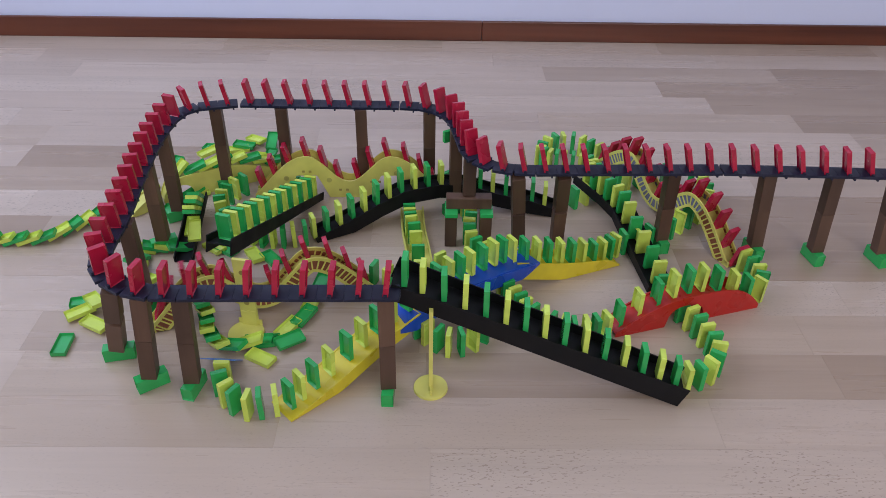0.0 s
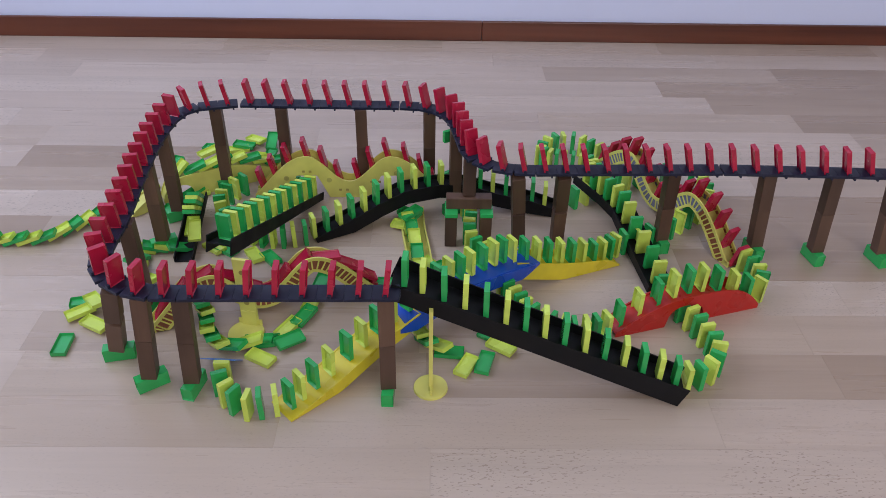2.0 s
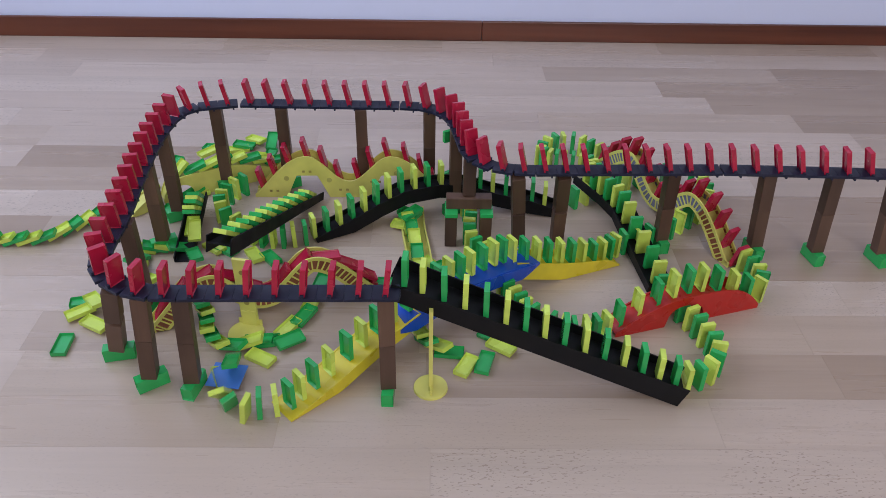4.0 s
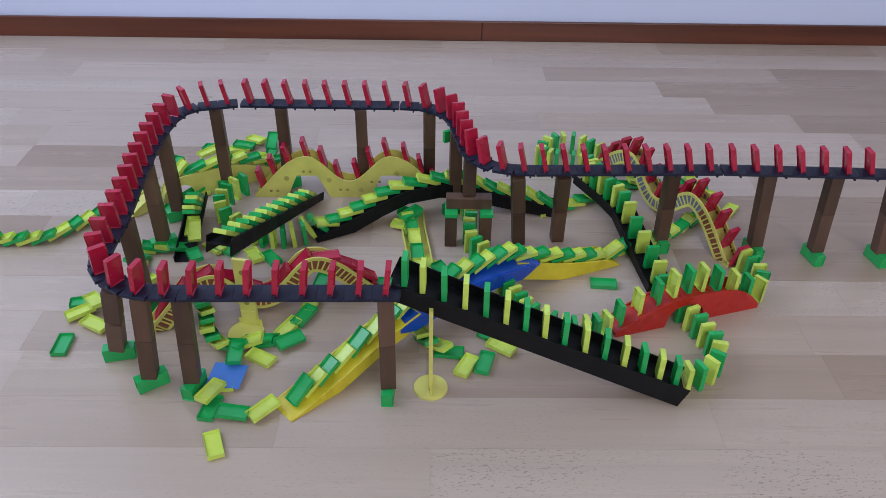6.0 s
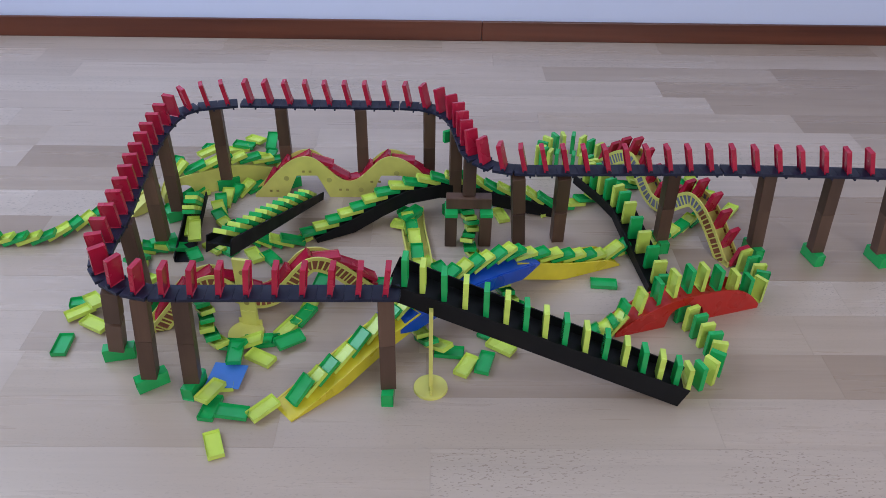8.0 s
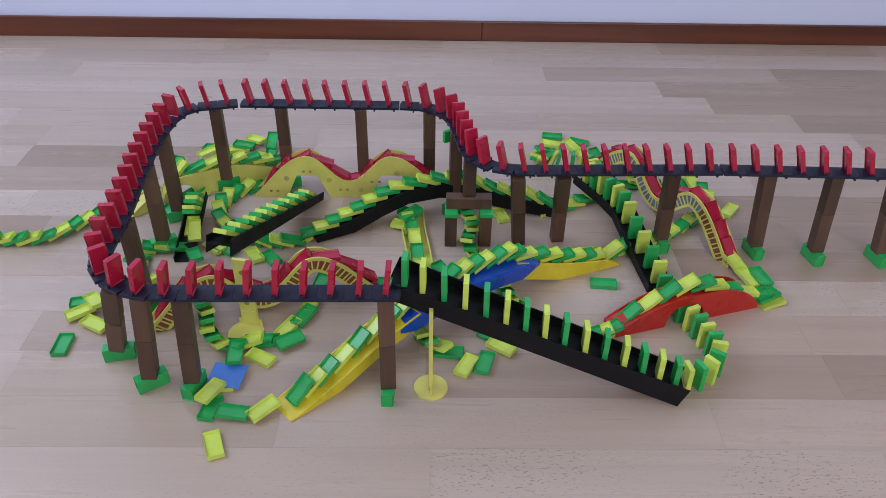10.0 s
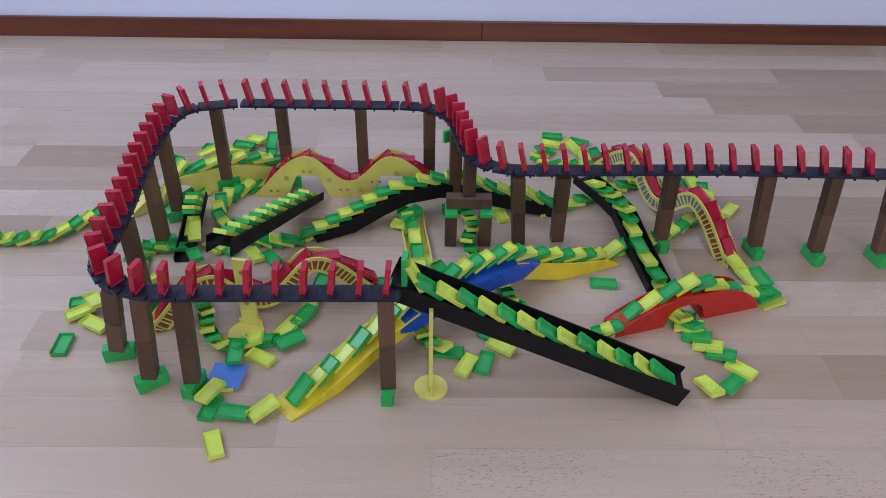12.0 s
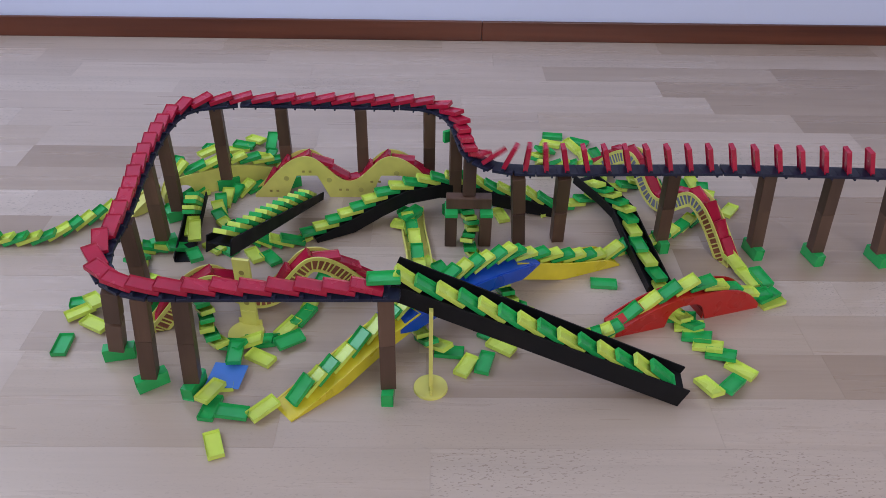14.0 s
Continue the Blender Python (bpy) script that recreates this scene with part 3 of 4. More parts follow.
def arch_bridge(a, b, gap, height, mat, label, hole=0.5, left=2.3, right=2.3, deck_right=None):
    """A short bridge: two plates rounded above, with one opening, and a deck."""
    a, b = Vector(a), Vector(b)
    d = b - a
    L = d.length
    t = tagged(new("bridge"), label, "toy bridge")
    t.matrix_world = Matrix.Translation((a.x, a.y, 0.0003)) @ Matrix.Rotation(math.atan2(d.y, d.x), 4, "Z")

    def top(s):
        u = abs(2 * s - 1)
        return 0.003 + (height - 0.003) * (1 - u ** (left if s < 0.5 else right))

    def deck(s):
        u = abs(2 * s - 0.96)
        return top(s) if deck_right is None else max(0.003, min(top(s) + 0.003, 0.003 + height * (1 - u ** deck_right)))
    n = 60
    for y0 in (0.0, gap):
        bm = bmesh.new()
        low = []
        for i in range(n + 1):
            s = i / n
            u = abs(s - hole) / (0.135 if deck_right else 0.105)
            low.append((L * s, min(height * (0.76 if deck_right else 0.68) * math.sqrt(max(0, 1 - u ** 3)), top(s) - 0.006) if hole and u < 1 else 0.0))
        strip_solid(bm, [(L * i / n, top(i / n) + 0.004) for i in range(n + 1)], low, y0 - 0.00125, y0 + 0.00125)
        part("side_plate", bm, mat, t)
    bm = bmesh.new()
    strip_solid(bm, [(L * i / n, deck(i / n)) for i in range(n + 1)], [(L * i / n, max(0.0, deck(i / n) - 0.002)) for i in range(n + 1)], 0.0012, gap - 0.0012)
    part("deck", bm, mat, t)
    if hole:
        for s0 in (hole - (0.133 if deck_right else 0.103), hole + (0.133 if deck_right else 0.103)):
            bm = bmesh.new()
            box(bm, L * s0 - 0.001, L * s0 + 0.001, 0.0012, gap - 0.0012, 0, height * 0.5)
            part("web", bm, mat, t)
    side = Vector((-d.y, d.x, 0)).normalized() * gap * 0.5
    return [a + d * (i / 12) + side + Vector((0, 0, deck(i / 12) + 0.0003)) for i in range(13)]


# ---------------------------------------------------------------- bridges
HUMP_BACK = double_hump((-0.3270, 1.2281, 0.0000), (0.0230, 1.2330, 0), 0.027, True, RUST, "pale yellow double-humped bridge with solid sides")
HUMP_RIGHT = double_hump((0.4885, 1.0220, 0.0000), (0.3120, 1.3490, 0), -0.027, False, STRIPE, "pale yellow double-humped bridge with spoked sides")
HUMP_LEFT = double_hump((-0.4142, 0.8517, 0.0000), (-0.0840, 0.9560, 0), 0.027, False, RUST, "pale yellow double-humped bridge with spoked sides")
arch_bridge((0.2707, 0.8520, 0.0000), (0.5046, 0.9225, 0.0000), 0.035, 0.046, SCARLET, "bright red plastic arched bridge with one opening", 0.47, 2.0, 4.0, 1.7)
LEFT_ARCH = arch_bridge((-0.4881, 1.2043, 0.0000), (-0.2826, 1.3128, 0.0000), 0.027, 0.042, PALE, "yellow plastic arched bridge under fallen dominoes", 0.14, 9.0, 1.7)
beam([(-0.5410, 1.1647, 0.0010), (-0.5251, 1.1788, 0.0160), (-0.5026, 1.2044, 0.0300)], 0.024, 0.03, 0.003, PALE, "yellow plastic ramp behind the wooden pillars", taper=(True, False))
beam([(-0.1958, 0.7023, 0.0005), (-0.1390, 0.7542, 0.0195), (-0.0821, 0.8056, 0.0430), (-0.0300, 0.8530, 0.0565)], 0.041, 0.020, 0.001, BRIGHT, "bright yellow plastic ramp rising from the floor", taper=(True, False))
beam([(-0.0640, 0.8270, 0.0470), (-0.0361, 0.8490, 0.0555), (0.0150, 0.8916, 0.0605), (0.0805, 0.9371, 0.0605), (0.1534, 0.9915, 0.0470)], 0.0475, 0.023, -0.001, BLUE, "blue plastic bridge piece joining two yellow ramps")
beam([(0.1245, 0.9770, 0.0440), (0.1571, 0.9894, 0.0345), (0.2151, 1.0115, 0.0180), (0.3025, 1.0462, 0.0020)], 0.038, 0.020, 0.0115, BRIGHT, "bright yellow plastic ramp down to the floor", taper=(False, True))
GUIDE = [(-0.0145, 0.9770, 0.0010), (-0.0231, 1.0529, 0.0010), (-0.0323, 1.1191, 0.0010), (-0.0370, 1.1873, 0.0010)]
beam(GUIDE, 0.037, 0.001, 0.008, PALE, "pale yellow plastic guide rail lying on the floor", taper=(False, False))


def pier():
    p = tagged(new("pier"), "dark wooden blocks stacked as a gate under the track", "support")
    (x0, y0, _), (x1, y1, _) = (0.0314, 1.0858, 0.0000), (0.0895, 1.0866, 0.0000)
    for x, y in ((x0, y0), (x1, y1)):
        part("block", solid_box(x - 0.010, x + 0.010, y - 0.010, y + 0.010, 0, 0.065, 0.0012), WALNUT, p)
        f = new("spacer", MESHES["g"])
        f.parent = p
        f["label"] = "green plastic domino lying flat"
        f.matrix_basis = Matrix.Translation((x, y + 0.021, 0.0655 + DT / 2)) @ Matrix.Rotation(radians(90), 4, "Z") @ Matrix.Rotation(radians(-90), 4, "Y")
    xm, ym = (x0 + x1) / 2, (y0 + y1) / 2 + 0.004
    part("block", solid_box(xm - 0.0375, xm + 0.0375, ym - 0.010, ym + 0.010, 0.0735, 0.094, 0.0012), WALNUT, p)
    part("block", solid_box(xm - 0.0105, xm + 0.0105, ym - 0.004, ym + 0.017, 0.0945, 0.1645, 0.0012), WALNUT, p)


pier()

# ---------------------------------------------------------------- rows of dominoes
G = "domino run on the floor"


def flat_at(x, y, heading, z=0.0, pitch=0.0, roll=0.0, up=True):
    m = Matrix.Translation((x, y, z + LIFT + DT / 2)) @ Matrix.Rotation(radians(heading), 4, "Z") @ Matrix.Rotation(-radians(pitch), 4, "Y") @ Matrix.Rotation(radians(roll), 4, "X")
    return m @ Matrix.Rotation(radians(90 if up else -90), 4, "Y") @ Matrix.Translation((0, 0, -DH / 2))


def thrown(ob, t, end, span=0.3):
    """The domino tumbles from where it stands to the pose end, from t on."""
    for i, (o, rows) in enumerate(MOVES):
        if o is ob:
            start = rows[0][1]
            MOVES[i] = (o, [(0.0, start), (t, start), (t + span * 0.45, start.lerp(end, 0.30)), (t + span * 0.75, start.lerp(end, 0.72)), (t + span, end), (14.0, end)])


# raised tray at the front
front_row = chain([], 15, "gy", 10.92, 11.93, "standing in the sloping black tray", "dominoes in the front tray", seed=4, end_flat=True, places=spots([FRONT[0].lerp(FRONT[1], f) for f in (0.036, 0.095, 0.157, 0.223, 0.293, 0.363, 0.436, 0.504, 0.572, 0.639, 0.707, 0.779, 0.850, 0.922, 0.982)]))
thrown(front_row[-1], 12.03, flat_at(-0.0593, 0.7559, -177.6, 0.1800, pitch=-2), 0.22)
packed = chain([Vector(PACKED[0]).lerp(Vector(PACKED[1]), 0.02), Vector(PACKED[0]).lerp(Vector(PACKED[1]), 0.935)], 16, "YG", 2.12, 3.02, "close together in a black tray", "dominoes in the packed tray", seed=5)
thrown(packed[-1], 3.0, flat_at(-0.3833, 1.0151, -62.1, 0.0200, pitch=8, up=False), 0.35)
chain([BACK[-1][:2] + (0.008,)] + BACK[-2::-1], 20, "gy", 5.27, 5.88, "standing in the arched black tray", "dominoes in the back tray", seed=6)
chain([], 12, "yg", 10.27, 10.63, "standing in the bent black tray", "dominoes in the side tray", seed=7, places=spots([(0.2859, 1.2327, 0.0340), (0.2949, 1.2127, 0.0338), (0.3055, 1.1967, 0.0334), (0.3144, 1.1794, 0.0332), (0.3246, 1.1600, 0.0314), (0.3321, 1.1420, 0.0295), (0.3365, 1.1154, 0.0256), (0.3411, 1.0781, 0.0196), (0.3478, 1.0442, 0.0142), (0.3549, 1.0103, 0.0092), (0.3597, 0.9764, 0.0050), (0.3611, 0.9456, 0.0010)]))

# the curve under the red bridge
curve = chain([], 11, "yg", 10.65, 10.92, "standing in a curve on the floor", G, seed=8, places=spots([(0.3679, 0.9150), (0.3768, 0.8898), (0.3846, 0.8718), (0.3914, 0.8543), (0.3965, 0.8347), (0.4019, 0.8168), (0.4025, 0.7971), (0.3944, 0.7779), (0.3817, 0.7635), (0.3644, 0.7536), (0.3478, 0.7513)]))
for i, end in enumerate((flat_at(0.3604, 0.8922, 149.5, 0.0100, pitch=14), flat_at(0.3771, 0.8888, 163.9, 0.0040, pitch=-12), flat_at(0.3834, 0.8685, 165.0, 0.0040, pitch=-12), flat_at(0.3892, 0.8464, 159.6, 0.0040, pitch=-12), flat_at(0.3997, 0.8261, 157.2, 0.0040, pitch=-12), flat_at(0.4135, 0.8087, 156.8, 0.0040, pitch=-10), flat_at(0.4349, 0.7825, 135.2, 0.0000), flat_at(0.4121, 0.7503, -134.8, 0.0040, pitch=8), flat_at(0.3787, 0.7458, -70.0, 0.0040, pitch=12))):
    thrown(curve[i + 2], 10.66 + 0.024 * i, end, 0.28)

# the curve before the yellow ramp, beside the falling card
bend = chain([], 7, "yg", 3.75, 4.05, "standing in a curve on the floor", G, seed=9, places=spots([(-0.2796, 0.7526), (-0.2793, 0.7347), (-0.2672, 0.7164), (-0.2545, 0.7046), (-0.2362, 0.6959), (-0.2203, 0.6989), (-0.2017, 0.7040)]))
for i, end in enumerate((flat_at(-0.2788, 0.7585, 96.8, 0.0000), flat_at(-0.2735, 0.7979, -87.0, 0.0130, pitch=-3), flat_at(-0.2929, 0.7289, -114.5, 0.0080, pitch=3), flat_at(-0.2889, 0.7064, -98.2, 0.0000), flat_at(-0.2707, 0.6453, -68.3, 0.0000), flat_at(-0.2571, 0.6950, -4.9, 0.0050, pitch=-5), flat_at(-0.2182, 0.7003, 42.6, 0.0060, pitch=7))):
    thrown(bend[i], 3.7 + 0.05 * i, end, 0.35)
ramp_row = chain([], 28, "gy", 4.05, 4.95, "standing on the yellow and blue bridge", "dominoes on the long bridge", seed=10, places=spots([(-0.1853, 0.7116, 0.0036), (-0.1725, 0.7234, 0.0080), (-0.1565, 0.7381, 0.0136), (-0.1374, 0.7557, 0.0205), (-0.1150, 0.7760, 0.0295), (-0.0955, 0.7935, 0.0378), (-0.0765, 0.8106, 0.0456), (-0.0565, 0.8288, 0.0518), (-0.0361, 0.8474, 0.0570), (-0.0144, 0.8669, 0.0607), (0.0070, 0.8861, 0.0635), (0.0241, 0.9002, 0.0635), (0.0408, 0.9128, 0.0632), (0.0559, 0.9238, 0.0630), (0.0749, 0.9373, 0.0622), (0.0915, 0.9494, 0.0612), (0.1059, 0.9603, 0.0580), (0.1228, 0.9722, 0.0500), (0.1437, 0.9838, 0.0405), (0.1645, 0.9925, 0.0333), (0.1845, 0.9996, 0.0272), (0.2046, 1.0068, 0.0217), (0.2244, 1.0146, 0.0158), (0.2434, 1.0223, 0.0102), (0.2630, 1.0303, 0.0044), (0.2790, 1.0380, 0.0030), (0.2924, 1.0450, 0.0024), (0.3040, 1.0540, 0.0010)]))
thrown(ramp_row[24], 4.72, flat_at(0.2745, 0.9737, -4.8, 0.0000), 0.4)
loop = chain([(0.3197, 1.0652, 0.0000), (0.3634, 1.0804, 0.0000), (0.4093, 1.1096, 0.0000), (0.4492, 1.1415, 0.0000), (0.4835, 1.1709, 0.0000), (0.5033, 1.2125, 0.0000), (0.5003, 1.2558, 0.0000), (0.4664, 1.2797, 0.0000), (0.4126, 1.2829, 0.0000), (0.3540, 1.2614, 0.0000), (0.3061, 1.2326, 0.0000), (0.2598, 1.2048, 0.0000), (0.2343, 1.1930, 0.0000)], 24, "gy", 4.95, 5.32, "standing on the floor behind the tray", G, seed=12)

thrown(loop[13], 5.08, flat_at(0.5420, 1.1905, 51.5, 0.0000), 0.35)

# red bridge and the turn behind it
over = chain([], 14, "gy", 7.88, 8.60, "standing on and behind the red bridge", "dominoes on the red bridge", seed=11, places=spots([(0.2761, 0.8719, 0.0050), (0.3034, 0.8801, 0.0215), (0.3315, 0.8886, 0.0350), (0.3561, 0.8960, 0.0460), (0.3791, 0.9029, 0.0490), (0.4010, 0.9095, 0.0465), (0.4290, 0.9180, 0.0360), (0.4591, 0.9271, 0.0220), (0.4850, 0.9340, 0.0090), (0.5082, 0.9415, 0.0), (0.5175, 0.9586, 0.0), (0.5186, 0.9775, 0.0), (0.5160, 0.9969, 0.0), (0.5092, 1.0152, 0.0)]))
for i, end in enumerate((flat_at(0.5286, 0.9303, 19.8, 0.0000, pitch=4), flat_at(0.5229, 0.9383, 28.2, 0.0070, pitch=2), flat_at(0.5090, 0.9845, 113.5, 0.0060, pitch=8), flat_at(0.5289, 0.9840, 106.5, 0.0080, pitch=6), flat_at(0.4962, 1.0215, 107.7, 0.0120, pitch=8))):
    thrown(over[9 + i], 8.34 + 0.055 * i, end, 0.33)

# the three double-humped bridges
chain(HUMP_RIGHT[0:-1], 14, "r", 8.66, 9.34, "standing on the spoked yellow bridge", "red dominoes on the spoked bridge", back_lean=16, seed=13)
chain(HUMP_BACK[1:-1], 12, "r", 6.38, 7.06, "standing on the solid yellow bridge", "red dominoes on the solid bridge", back_lean=13, seed=14)
chain(HUMP_LEFT[1:-1], 12, "r", -0.20, 0.48, "toppling along the spoked yellow bridge", "red dominoes on the front bridge", back_lean=13, seed=15)

# turn behind the right bridge
turn = chain([], 19, "gy", 9.4, 10.2, "standing in a tight turn on the floor", G, seed=16, places=spots([(0.3406, 1.3529), (0.3311, 1.3688), (0.3157, 1.3849), (0.3020, 1.3990), (0.2855, 1.4107), (0.2648, 1.4102), (0.2473, 1.4074), (0.2310, 1.3951), (0.2186, 1.3759), (0.2135, 1.3595), (0.2189, 1.3481), (0.2292, 1.3415), (0.2430, 1.3373), (0.2579, 1.3331), (0.2730, 1.3312), (0.2895, 1.3290), (0.3014, 1.3190), (0.3076, 1.3065), (0.3113, 1.2903)]))
for i, end in ((1, flat_at(0.3038, 1.3820, -79.8, 0.0040, pitch=-5)), (2, flat_at(0.3035, 1.4458, -26.3, 0.0000)), (4, flat_at(0.2521, 1.4709, -7.9, 0.0000)), (5, flat_at(0.2438, 1.4336, -24.9, 0.0020, pitch=3))):
    thrown(turn[i], 9.4 + 0.042 * i, end, 0.32)
# from the front bridge under the tray and up the guide
low = chain([], 20, "gy", 0.58, 1.18, "standing on the floor under the tray", G, seed=17, places=spots([(-0.0913, 0.9742), (-0.0687, 0.9643), (-0.0539, 0.9460), (-0.0419, 0.9239), (-0.0335, 0.8998), (-0.0262, 0.8751), (-0.0167, 0.8501), (-0.0052, 0.8380), (0.0108, 0.8237), (0.0251, 0.8156), (0.0425, 0.8170), (0.0595, 0.8254), (0.0739, 0.8412), (0.0823, 0.8636), (0.0836, 0.8866), (0.0771, 0.9090), (0.0653, 0.9320), (0.0487, 0.9543), (0.0316, 0.9773), (0.0131, 1.0009)]))
for i, end in ((8, flat_at(0.0258, 0.8145, -6.0, 0.0000)), (9, flat_at(0.0492, 0.7874, -118.0, 0.0000)), (10, flat_at(0.0756, 0.7932, -107.0, 0.0000)), (11, flat_at(0.1007, 0.8248, -34.7, 0.0020))):
    thrown(low[i], 0.80 + 0.025 * (i - 8), end, 0.3)
rail = chain([], 8, "yg", 1.2, 1.62, "standing between yellow rails", G, seed=18, places=spots([(-0.0180, 0.9796, 0.001), (-0.0224, 1.0204, 0.001), (-0.0269, 1.0600, 0.001), (-0.0303, 1.0850, 0.001), (-0.0355, 1.1045, 0.001), (-0.0377, 1.1176, 0.001), (-0.0390, 1.1292, 0.001), (-0.0400, 1.1417, 0.001)]))
for i, end in enumerate((flat_at(-0.0403, 1.1559, -34.7, 0.0120, pitch=4), flat_at(-0.0503, 1.1272, -19.2, 0.0060, pitch=2), flat_at(-0.0375, 1.1409, 45.1, 0.0220, pitch=4))):
    thrown(rail[5 + i], 1.45 + 0.05 * i, end, 0.32)

# from the back tray to the solid bridge, and on to the red one
chain([], 15, "gy", 5.95, 6.32, "standing in a bend on the floor", G, seed=19, places=spots([(-0.2147, 1.0840), (-0.2328, 1.0787), (-0.2501, 1.0751), (-0.2669, 1.0749), (-0.2840, 1.0763), (-0.3003, 1.0827), (-0.3164, 1.0927), (-0.3343, 1.1061), (-0.3555, 1.1250), (-0.3690, 1.1463), (-0.3755, 1.1664), (-0.3757, 1.1852), (-0.3709, 1.2045), (-0.3619, 1.2244), (-0.3484, 1.2386)]))
through_gate = chain([], 30, "gy", 7.22, 7.86, "standing in a line on the floor", G, seed=20, places=spots([(0.0267, 1.2557), (0.0380, 1.2416), (0.0459, 1.2256), (0.0527, 1.2080), (0.0573, 1.1907), (0.0608, 1.1718), (0.0642, 1.1534), (0.0666, 1.1371), (0.0670, 1.1193), (0.0634, 1.1018), (0.0628, 1.0848), (0.0649, 1.0632), (0.0725, 1.0438), (0.0839, 1.0297), (0.0939, 1.0127), (0.1016, 0.9900), (0.1082, 0.9680), (0.1121, 0.9480), (0.1169, 0.9299), (0.1261, 0.9163), (0.1333, 0.9016), (0.1404, 0.8872), (0.1499, 0.8732), (0.1619, 0.8619), (0.1765, 0.8533), (0.1910, 0.8461), (0.2060, 0.8425), (0.2242, 0.8452), (0.2395, 0.8490), (0.2564, 0.8566)]))
thrown(through_gate[3], 7.29, flat_at(0.1225, 1.1694, 107.4, 0.0000), 0.35)

# rows that had fallen before
W_ = "fallen along the floor"
chain([(-0.7662, 1.0733, 0.0000), (-0.7192, 1.0739, 0.0000), (-0.6735, 1.0778, 0.0000), (-0.6421, 1.0948, 0.0000), (-0.6145, 1.1242, 0.0000), (-0.5902, 1.1528, 0.0000), (-0.5657, 1.1842, 0.0000), (-0.5420, 1.2226, 0.0000)], 14, "gy", 0, 1, W_, "fallen row by the wall", fallen=True, seed=21)
chain(LEFT_ARCH[1:12], 9, "yg", 0, 1, "fallen on the yellow bridge", "fallen dominoes on the bridge", fallen=True, seed=22, turn=0.25)
chain([(-0.4139, 1.1736, 0.0300), (-0.4122, 1.1304, 0.0180)], 6, "gy", 0, 1, "fallen in a short black tray", "fallen dominoes in the short tray", fallen=True, seed=23)
tray([(-0.4180, 1.1874, 0.0260), (-0.4070, 1.0277, 0.0020)], 0.027, 0.003, 0.010)
chain([(-0.3991, 1.0653, 0.0000), (-0.4312, 1.0616, 0.0000), (-0.4581, 1.0564, 0.0000), (-0.4726, 1.0357, 0.0000), (-0.4698, 1.0022, 0.0000), (-0.4517, 0.9660, -0.0000)], 9, "gy", 0, 1, W_, "fallen dominoes", fallen=True, seed=24, turn=0.4)
chain([(-0.3616, 0.9322, 0.0000), (-0.3433, 0.8991, 0.0000), (-0.3307, 0.8673, 0.0000), (-0.3162, 0.8405, 0.0000), (-0.2908, 0.8253, 0.0000), (-0.2632, 0.8291, 0.0000)], 9, "gy", 0, 1, W_, "fallen dominoes round the stand", fallen=True, seed=25)
lying("y", -0.3981, 1.0781, 100.9, 0.0240, pitch=20, where="leaning in the short black tray")
lying("g", -0.5269, 0.8248, 92.3, 0.0000)
lying("y", -0.5261, 0.8927, 35.5, 0.0040, pitch=4)
lying("y", -0.4950, 0.8662, -26.6, 0.0030, pitch=-3)
lying("g", -0.5301, 0.9202, 13.1, 0.0000)
lying("y", -0.5089, 0.9096, -49.0, 0.0120, pitch=8)
lying("g", -0.2500, 0.8363, 0.5, 0.0000, pitch=5)
lying("y", -0.2404, 0.8005, -29.1, 0.0000)
lying("g", -0.2035, 0.8316, 35.9, 0.0060, pitch=-3, roll=16)
lying("y", -0.2116, 0.8651, 57.7, 0.0000, pitch=4)
lying("g", -0.1902, 0.8871, 60.2, 0.0040, pitch=6)
lying("y", -0.1829, 0.9196, 71.7, 0.0040, pitch=6)
lying("g", -0.1752, 0.9631, 77.9, 0.0040, pitch=6)
lying("y", -0.3643, 1.4370, -33.8, 0.0040, pitch=4)
lying("g", -0.3841, 1.4136, -11.1, 0.0040, pitch=-4)
lying("g", -0.3290, 1.4244, 88.2, 0.0080, pitch=24)
lying("y", -0.3939, 1.4029, 14.6, 0.0000)
lying("g", -0.3788, 1.3419, 14.7, 0.0030)
lying("y", -0.3452, 1.3488, 73.8, 0.0060, pitch=12)
lying("g", -0.3245, 1.3637, 74.9, 0.0060, pitch=14)
lying("g", -0.5011, 1.3243, 69.7, 0.0100, pitch=10)
lying("g", -0.4462, 1.4089, -15.0, 0.0000, pitch=5)
lying("y", -0.4402, 1.3556, 41.5, 0.0200, pitch=5)
lying("g", -0.4417, 1.2285, 51.5, 0.0060, pitch=8)
lying("y", -0.4334, 1.2283, 40.0, 0.0000, pitch=4)
lying("y", -0.3657, 1.0641, -40.2, 0.0000, pitch=4)
lying("g", -0.3435, 1.0580, -35.2, 0.0000, pitch=4)
lying("y", -0.2946, 1.0431, -57.9, 0.0000, pitch=4)
lying("g", -0.2660, 1.0354, -52.2, 0.0000, pitch=4)
lying("g", -0.4627, 1.1784, -14.9, 0.0000)
lying("g", 0.0368, 1.1972, 28.5, 0.1460, roll=90, where="wedged under the raised track")


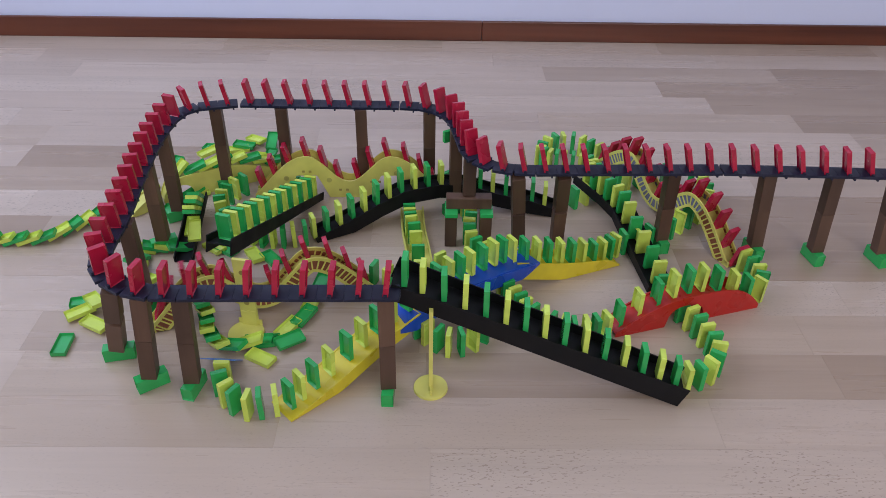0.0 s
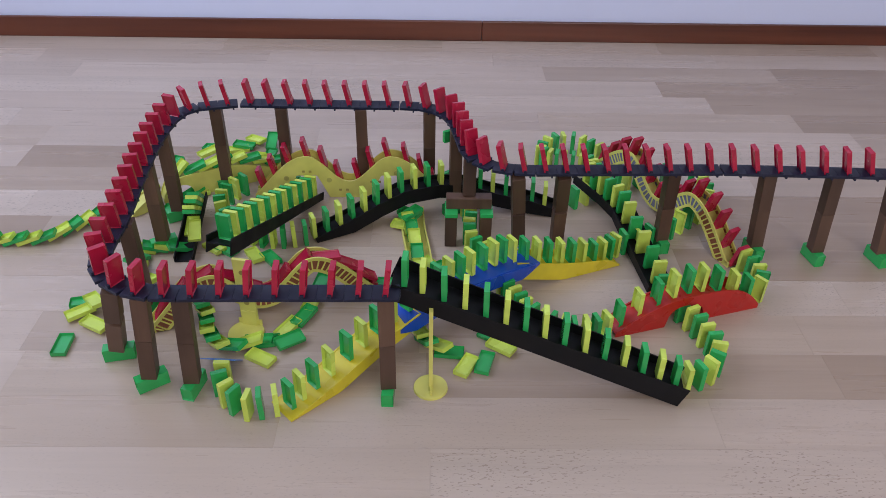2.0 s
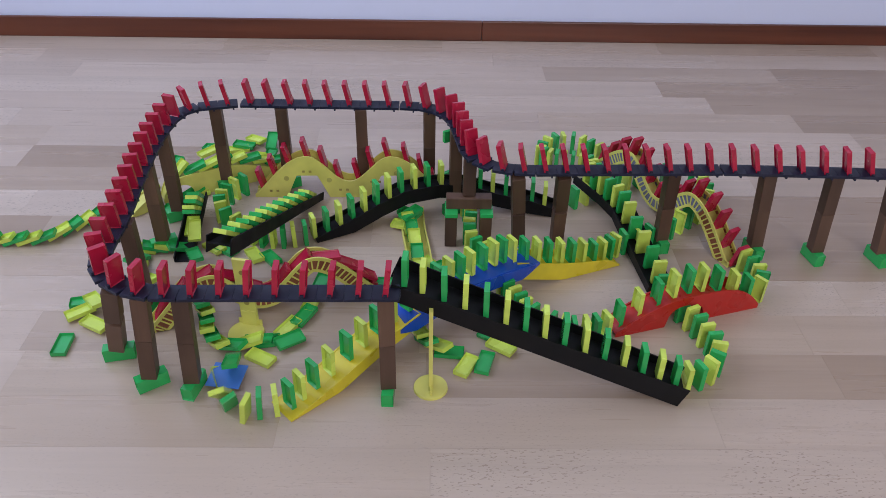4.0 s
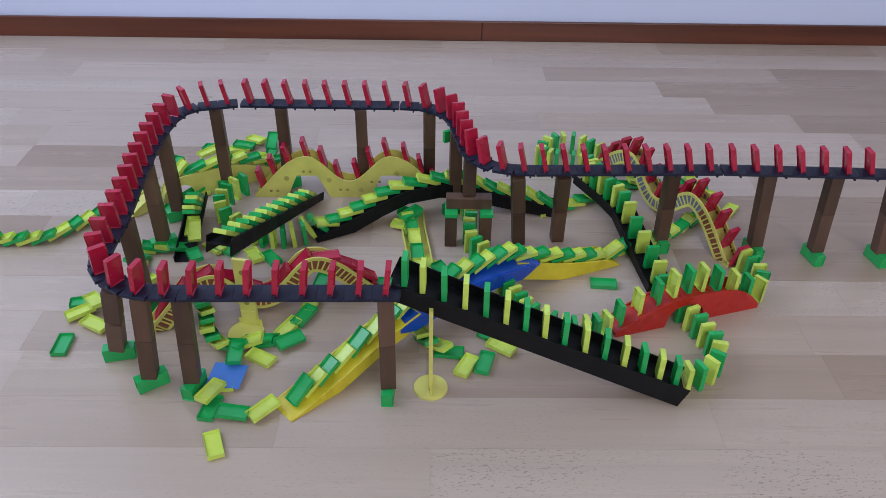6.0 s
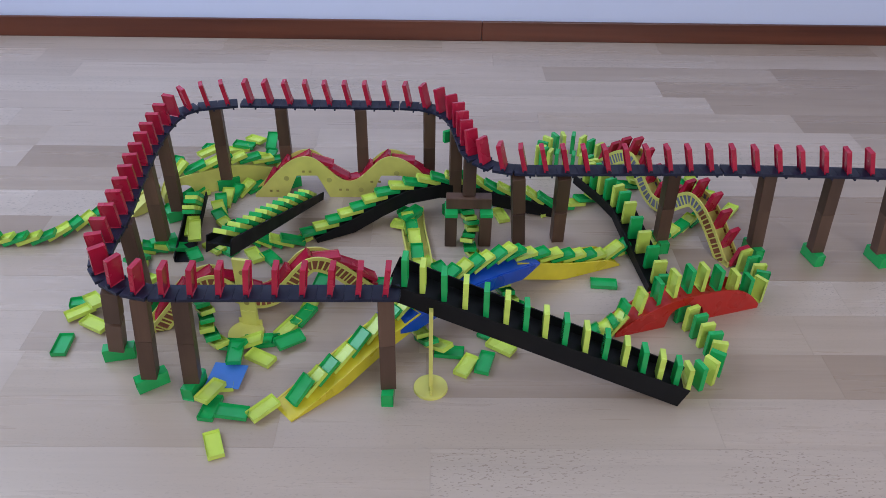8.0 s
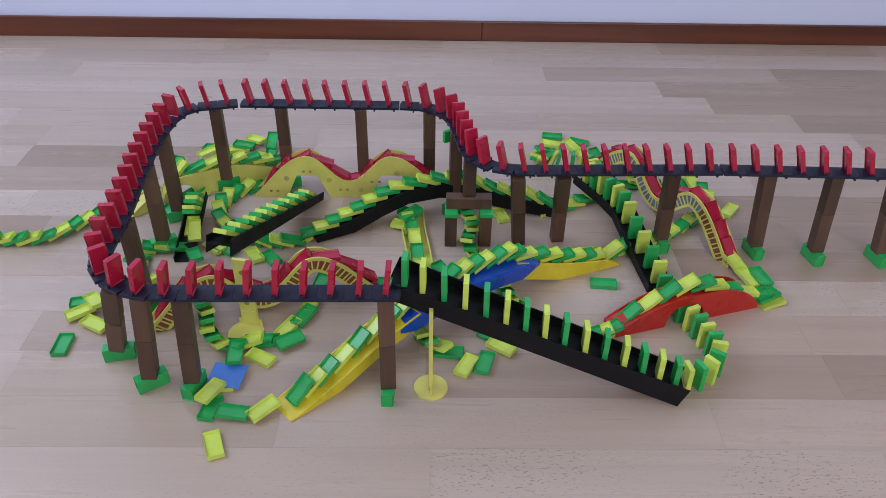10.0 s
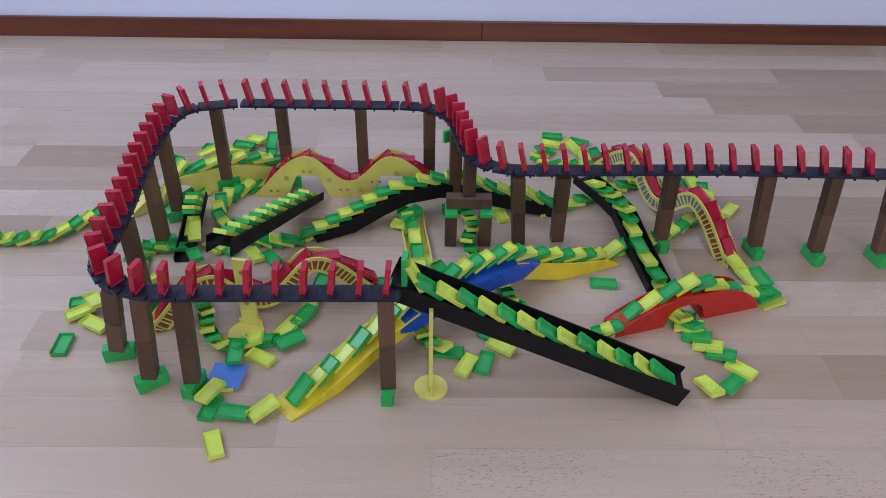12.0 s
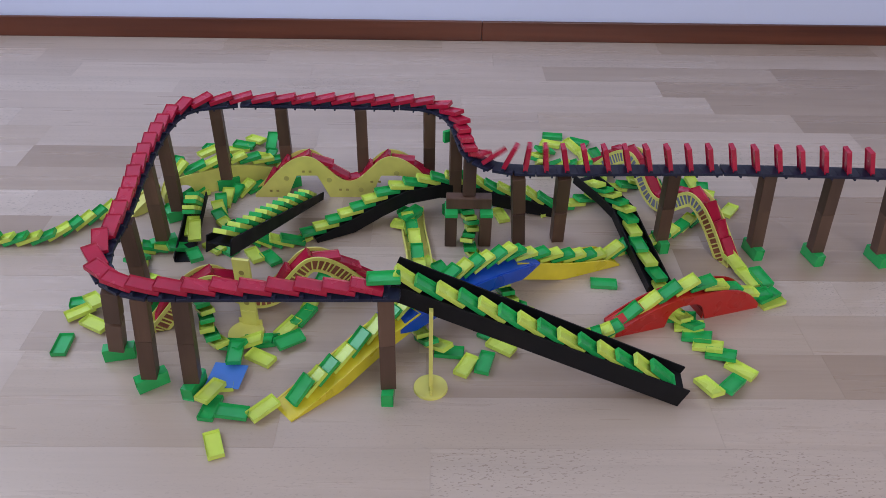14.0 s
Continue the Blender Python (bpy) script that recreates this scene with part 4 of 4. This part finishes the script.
# ---------------------------------------------------------------- the card
def card():
    bm = solid_box(-0.0235, 0.0235, -0.0004, 0.0004, 0, 0.042)
    c = part("card", bm, CARD)
    tagged(c, "small glossy blue card beside the fallen dominoes", "card")
    x, y, _ = (-0.2887, 0.7966, 0.0000)
    up = pose(x, y + 0.004, 0.0008, 47, 0, -4)
    x, y, _ = (-0.2758, 0.7658, 0.0000)
    down = Matrix.Translation((x - 0.003, y - 0.004, 0.0075)) @ Matrix.Rotation(radians(-8), 4, "Z") @ Matrix.Rotation(radians(94), 4, "X") @ Matrix.Translation((0, 0, -0.021))
    MOVES.append((c, [(0.0, up), (3.45, up), (3.7, up.lerp(down, 0.5)), (3.9, down), (14.0, down)]))


card()

# ---------------------------------------------------------------- floor strips
STRIP, LONG = 0.086, 0.57
JOINTS = {-1: (0.0004, 0.6045, 0.0000)[0], 0: (0.3734, 0.6870, 0.0000)[0], 2: (-0.5870, 0.8587, -0.0000)[0], 3: (0.6468, 0.9432, 0.0000)[0], 10: (0.2323, 1.5557, 0.0000)[0], 11: (0.6338, 1.6626, 0.0000)[0], 12: (0.5365, 1.7739, 0.0000)[0], 14: (0.1509, 1.9408, 0.0000)[0]}
# tones of the strips, some lightened or darkened for how light falls: row, a place along it, tone
TONES = [(-1, 0.25, "fleck"), (-1, 0.7, "fleck"), (-1, -0.3, "light"), (-1, -0.8, "mid"), (0, 0.1, "light"), (0, 0.6, "light"), (0, -0.4, "mid"), (1, 0.1, "dark"), (1, 0.6, "dark"), (1, -0.4, "mid"), (2, -0.75, "light"), (2, 0.6, "mid"), (2, 0.1, "mid"), (3, 0.3, "fleck"), (3, 0.8, "fleck"), (10, 0.0, "light"), (10, -0.6, "light"), (11, -0.3, "light"), (11, 0.5, "light"), (12, -0.7, "fleck"), (12, -0.2, "fleck"), (13, 0.0, "fleck"), (8, -0.7, "dark"), (8, 0.0, "light"), (9, 0.1, "light"), (7, -0.1, "light"), (12, 0.2, "light"), (13, 0.2, "light"), (9, -0.6, "light"), (9, 0.9, "mid"), (10, 0.75, "dark"), (10, 0.95, "dark"), (11, 0.9, "dark"), (12, 0.6, "mid"), (12, 0.9, "dark"), (13, 0.6, "mid"), (13, 0.9, "dark"), (10, 0.4, "mid"), (14, 0.0, "light"), (13, -0.6, "light"), (11, 0.1, "light"), (7, 1.0, "mid"), (6, 1.0, "mid"), (5, 0.9, "dark"), (4, 1.0, "mid")]
rnd = random.Random(7)
planks = {}
for row in range(-24, 16):
    y0 = 0.6445 + STRIP * row
    y1 = min(y0 + STRIP, WALL_Y - 0.0005)
    if y1 - y0 < 0.01:
        continue
    x = JOINTS.get(row, rnd.uniform(-0.5, 0.5))
    while x > -2.4:
        x -= LONG
    while x < 2.5:
        tone = rnd.choice(["mid", "mid", "light", "light", "fleck", "dark"])
        for r, place, named in TONES:
            if r == row and x <= place < x + LONG:
                tone = named
        x0, x1 = max(x, -1.72), min(x + LONG, 2.5)
        if x1 - x0 > 0.01 and y1 > -1.38:
            key = (round(y1 - y0, 4), round(x1 - x0, 4), tone)
            if key not in planks:
                planks[key] = mesh_of(solid_box(0.00008, key[1] - 0.00008, 0.0001, key[0] - 0.0001, -0.0035, 0.0), "plank", FLOORS[tone])
            ob = new("plank", planks[key])
            ob.parent = floor
            ob.matrix_basis = pose(x0, y0, 0)
        x += LONG


# ---------------------------------------------------------------- motion of the things
def motions():
    for ob, rows in MOVES:
        walk(ob, rows)


motions()
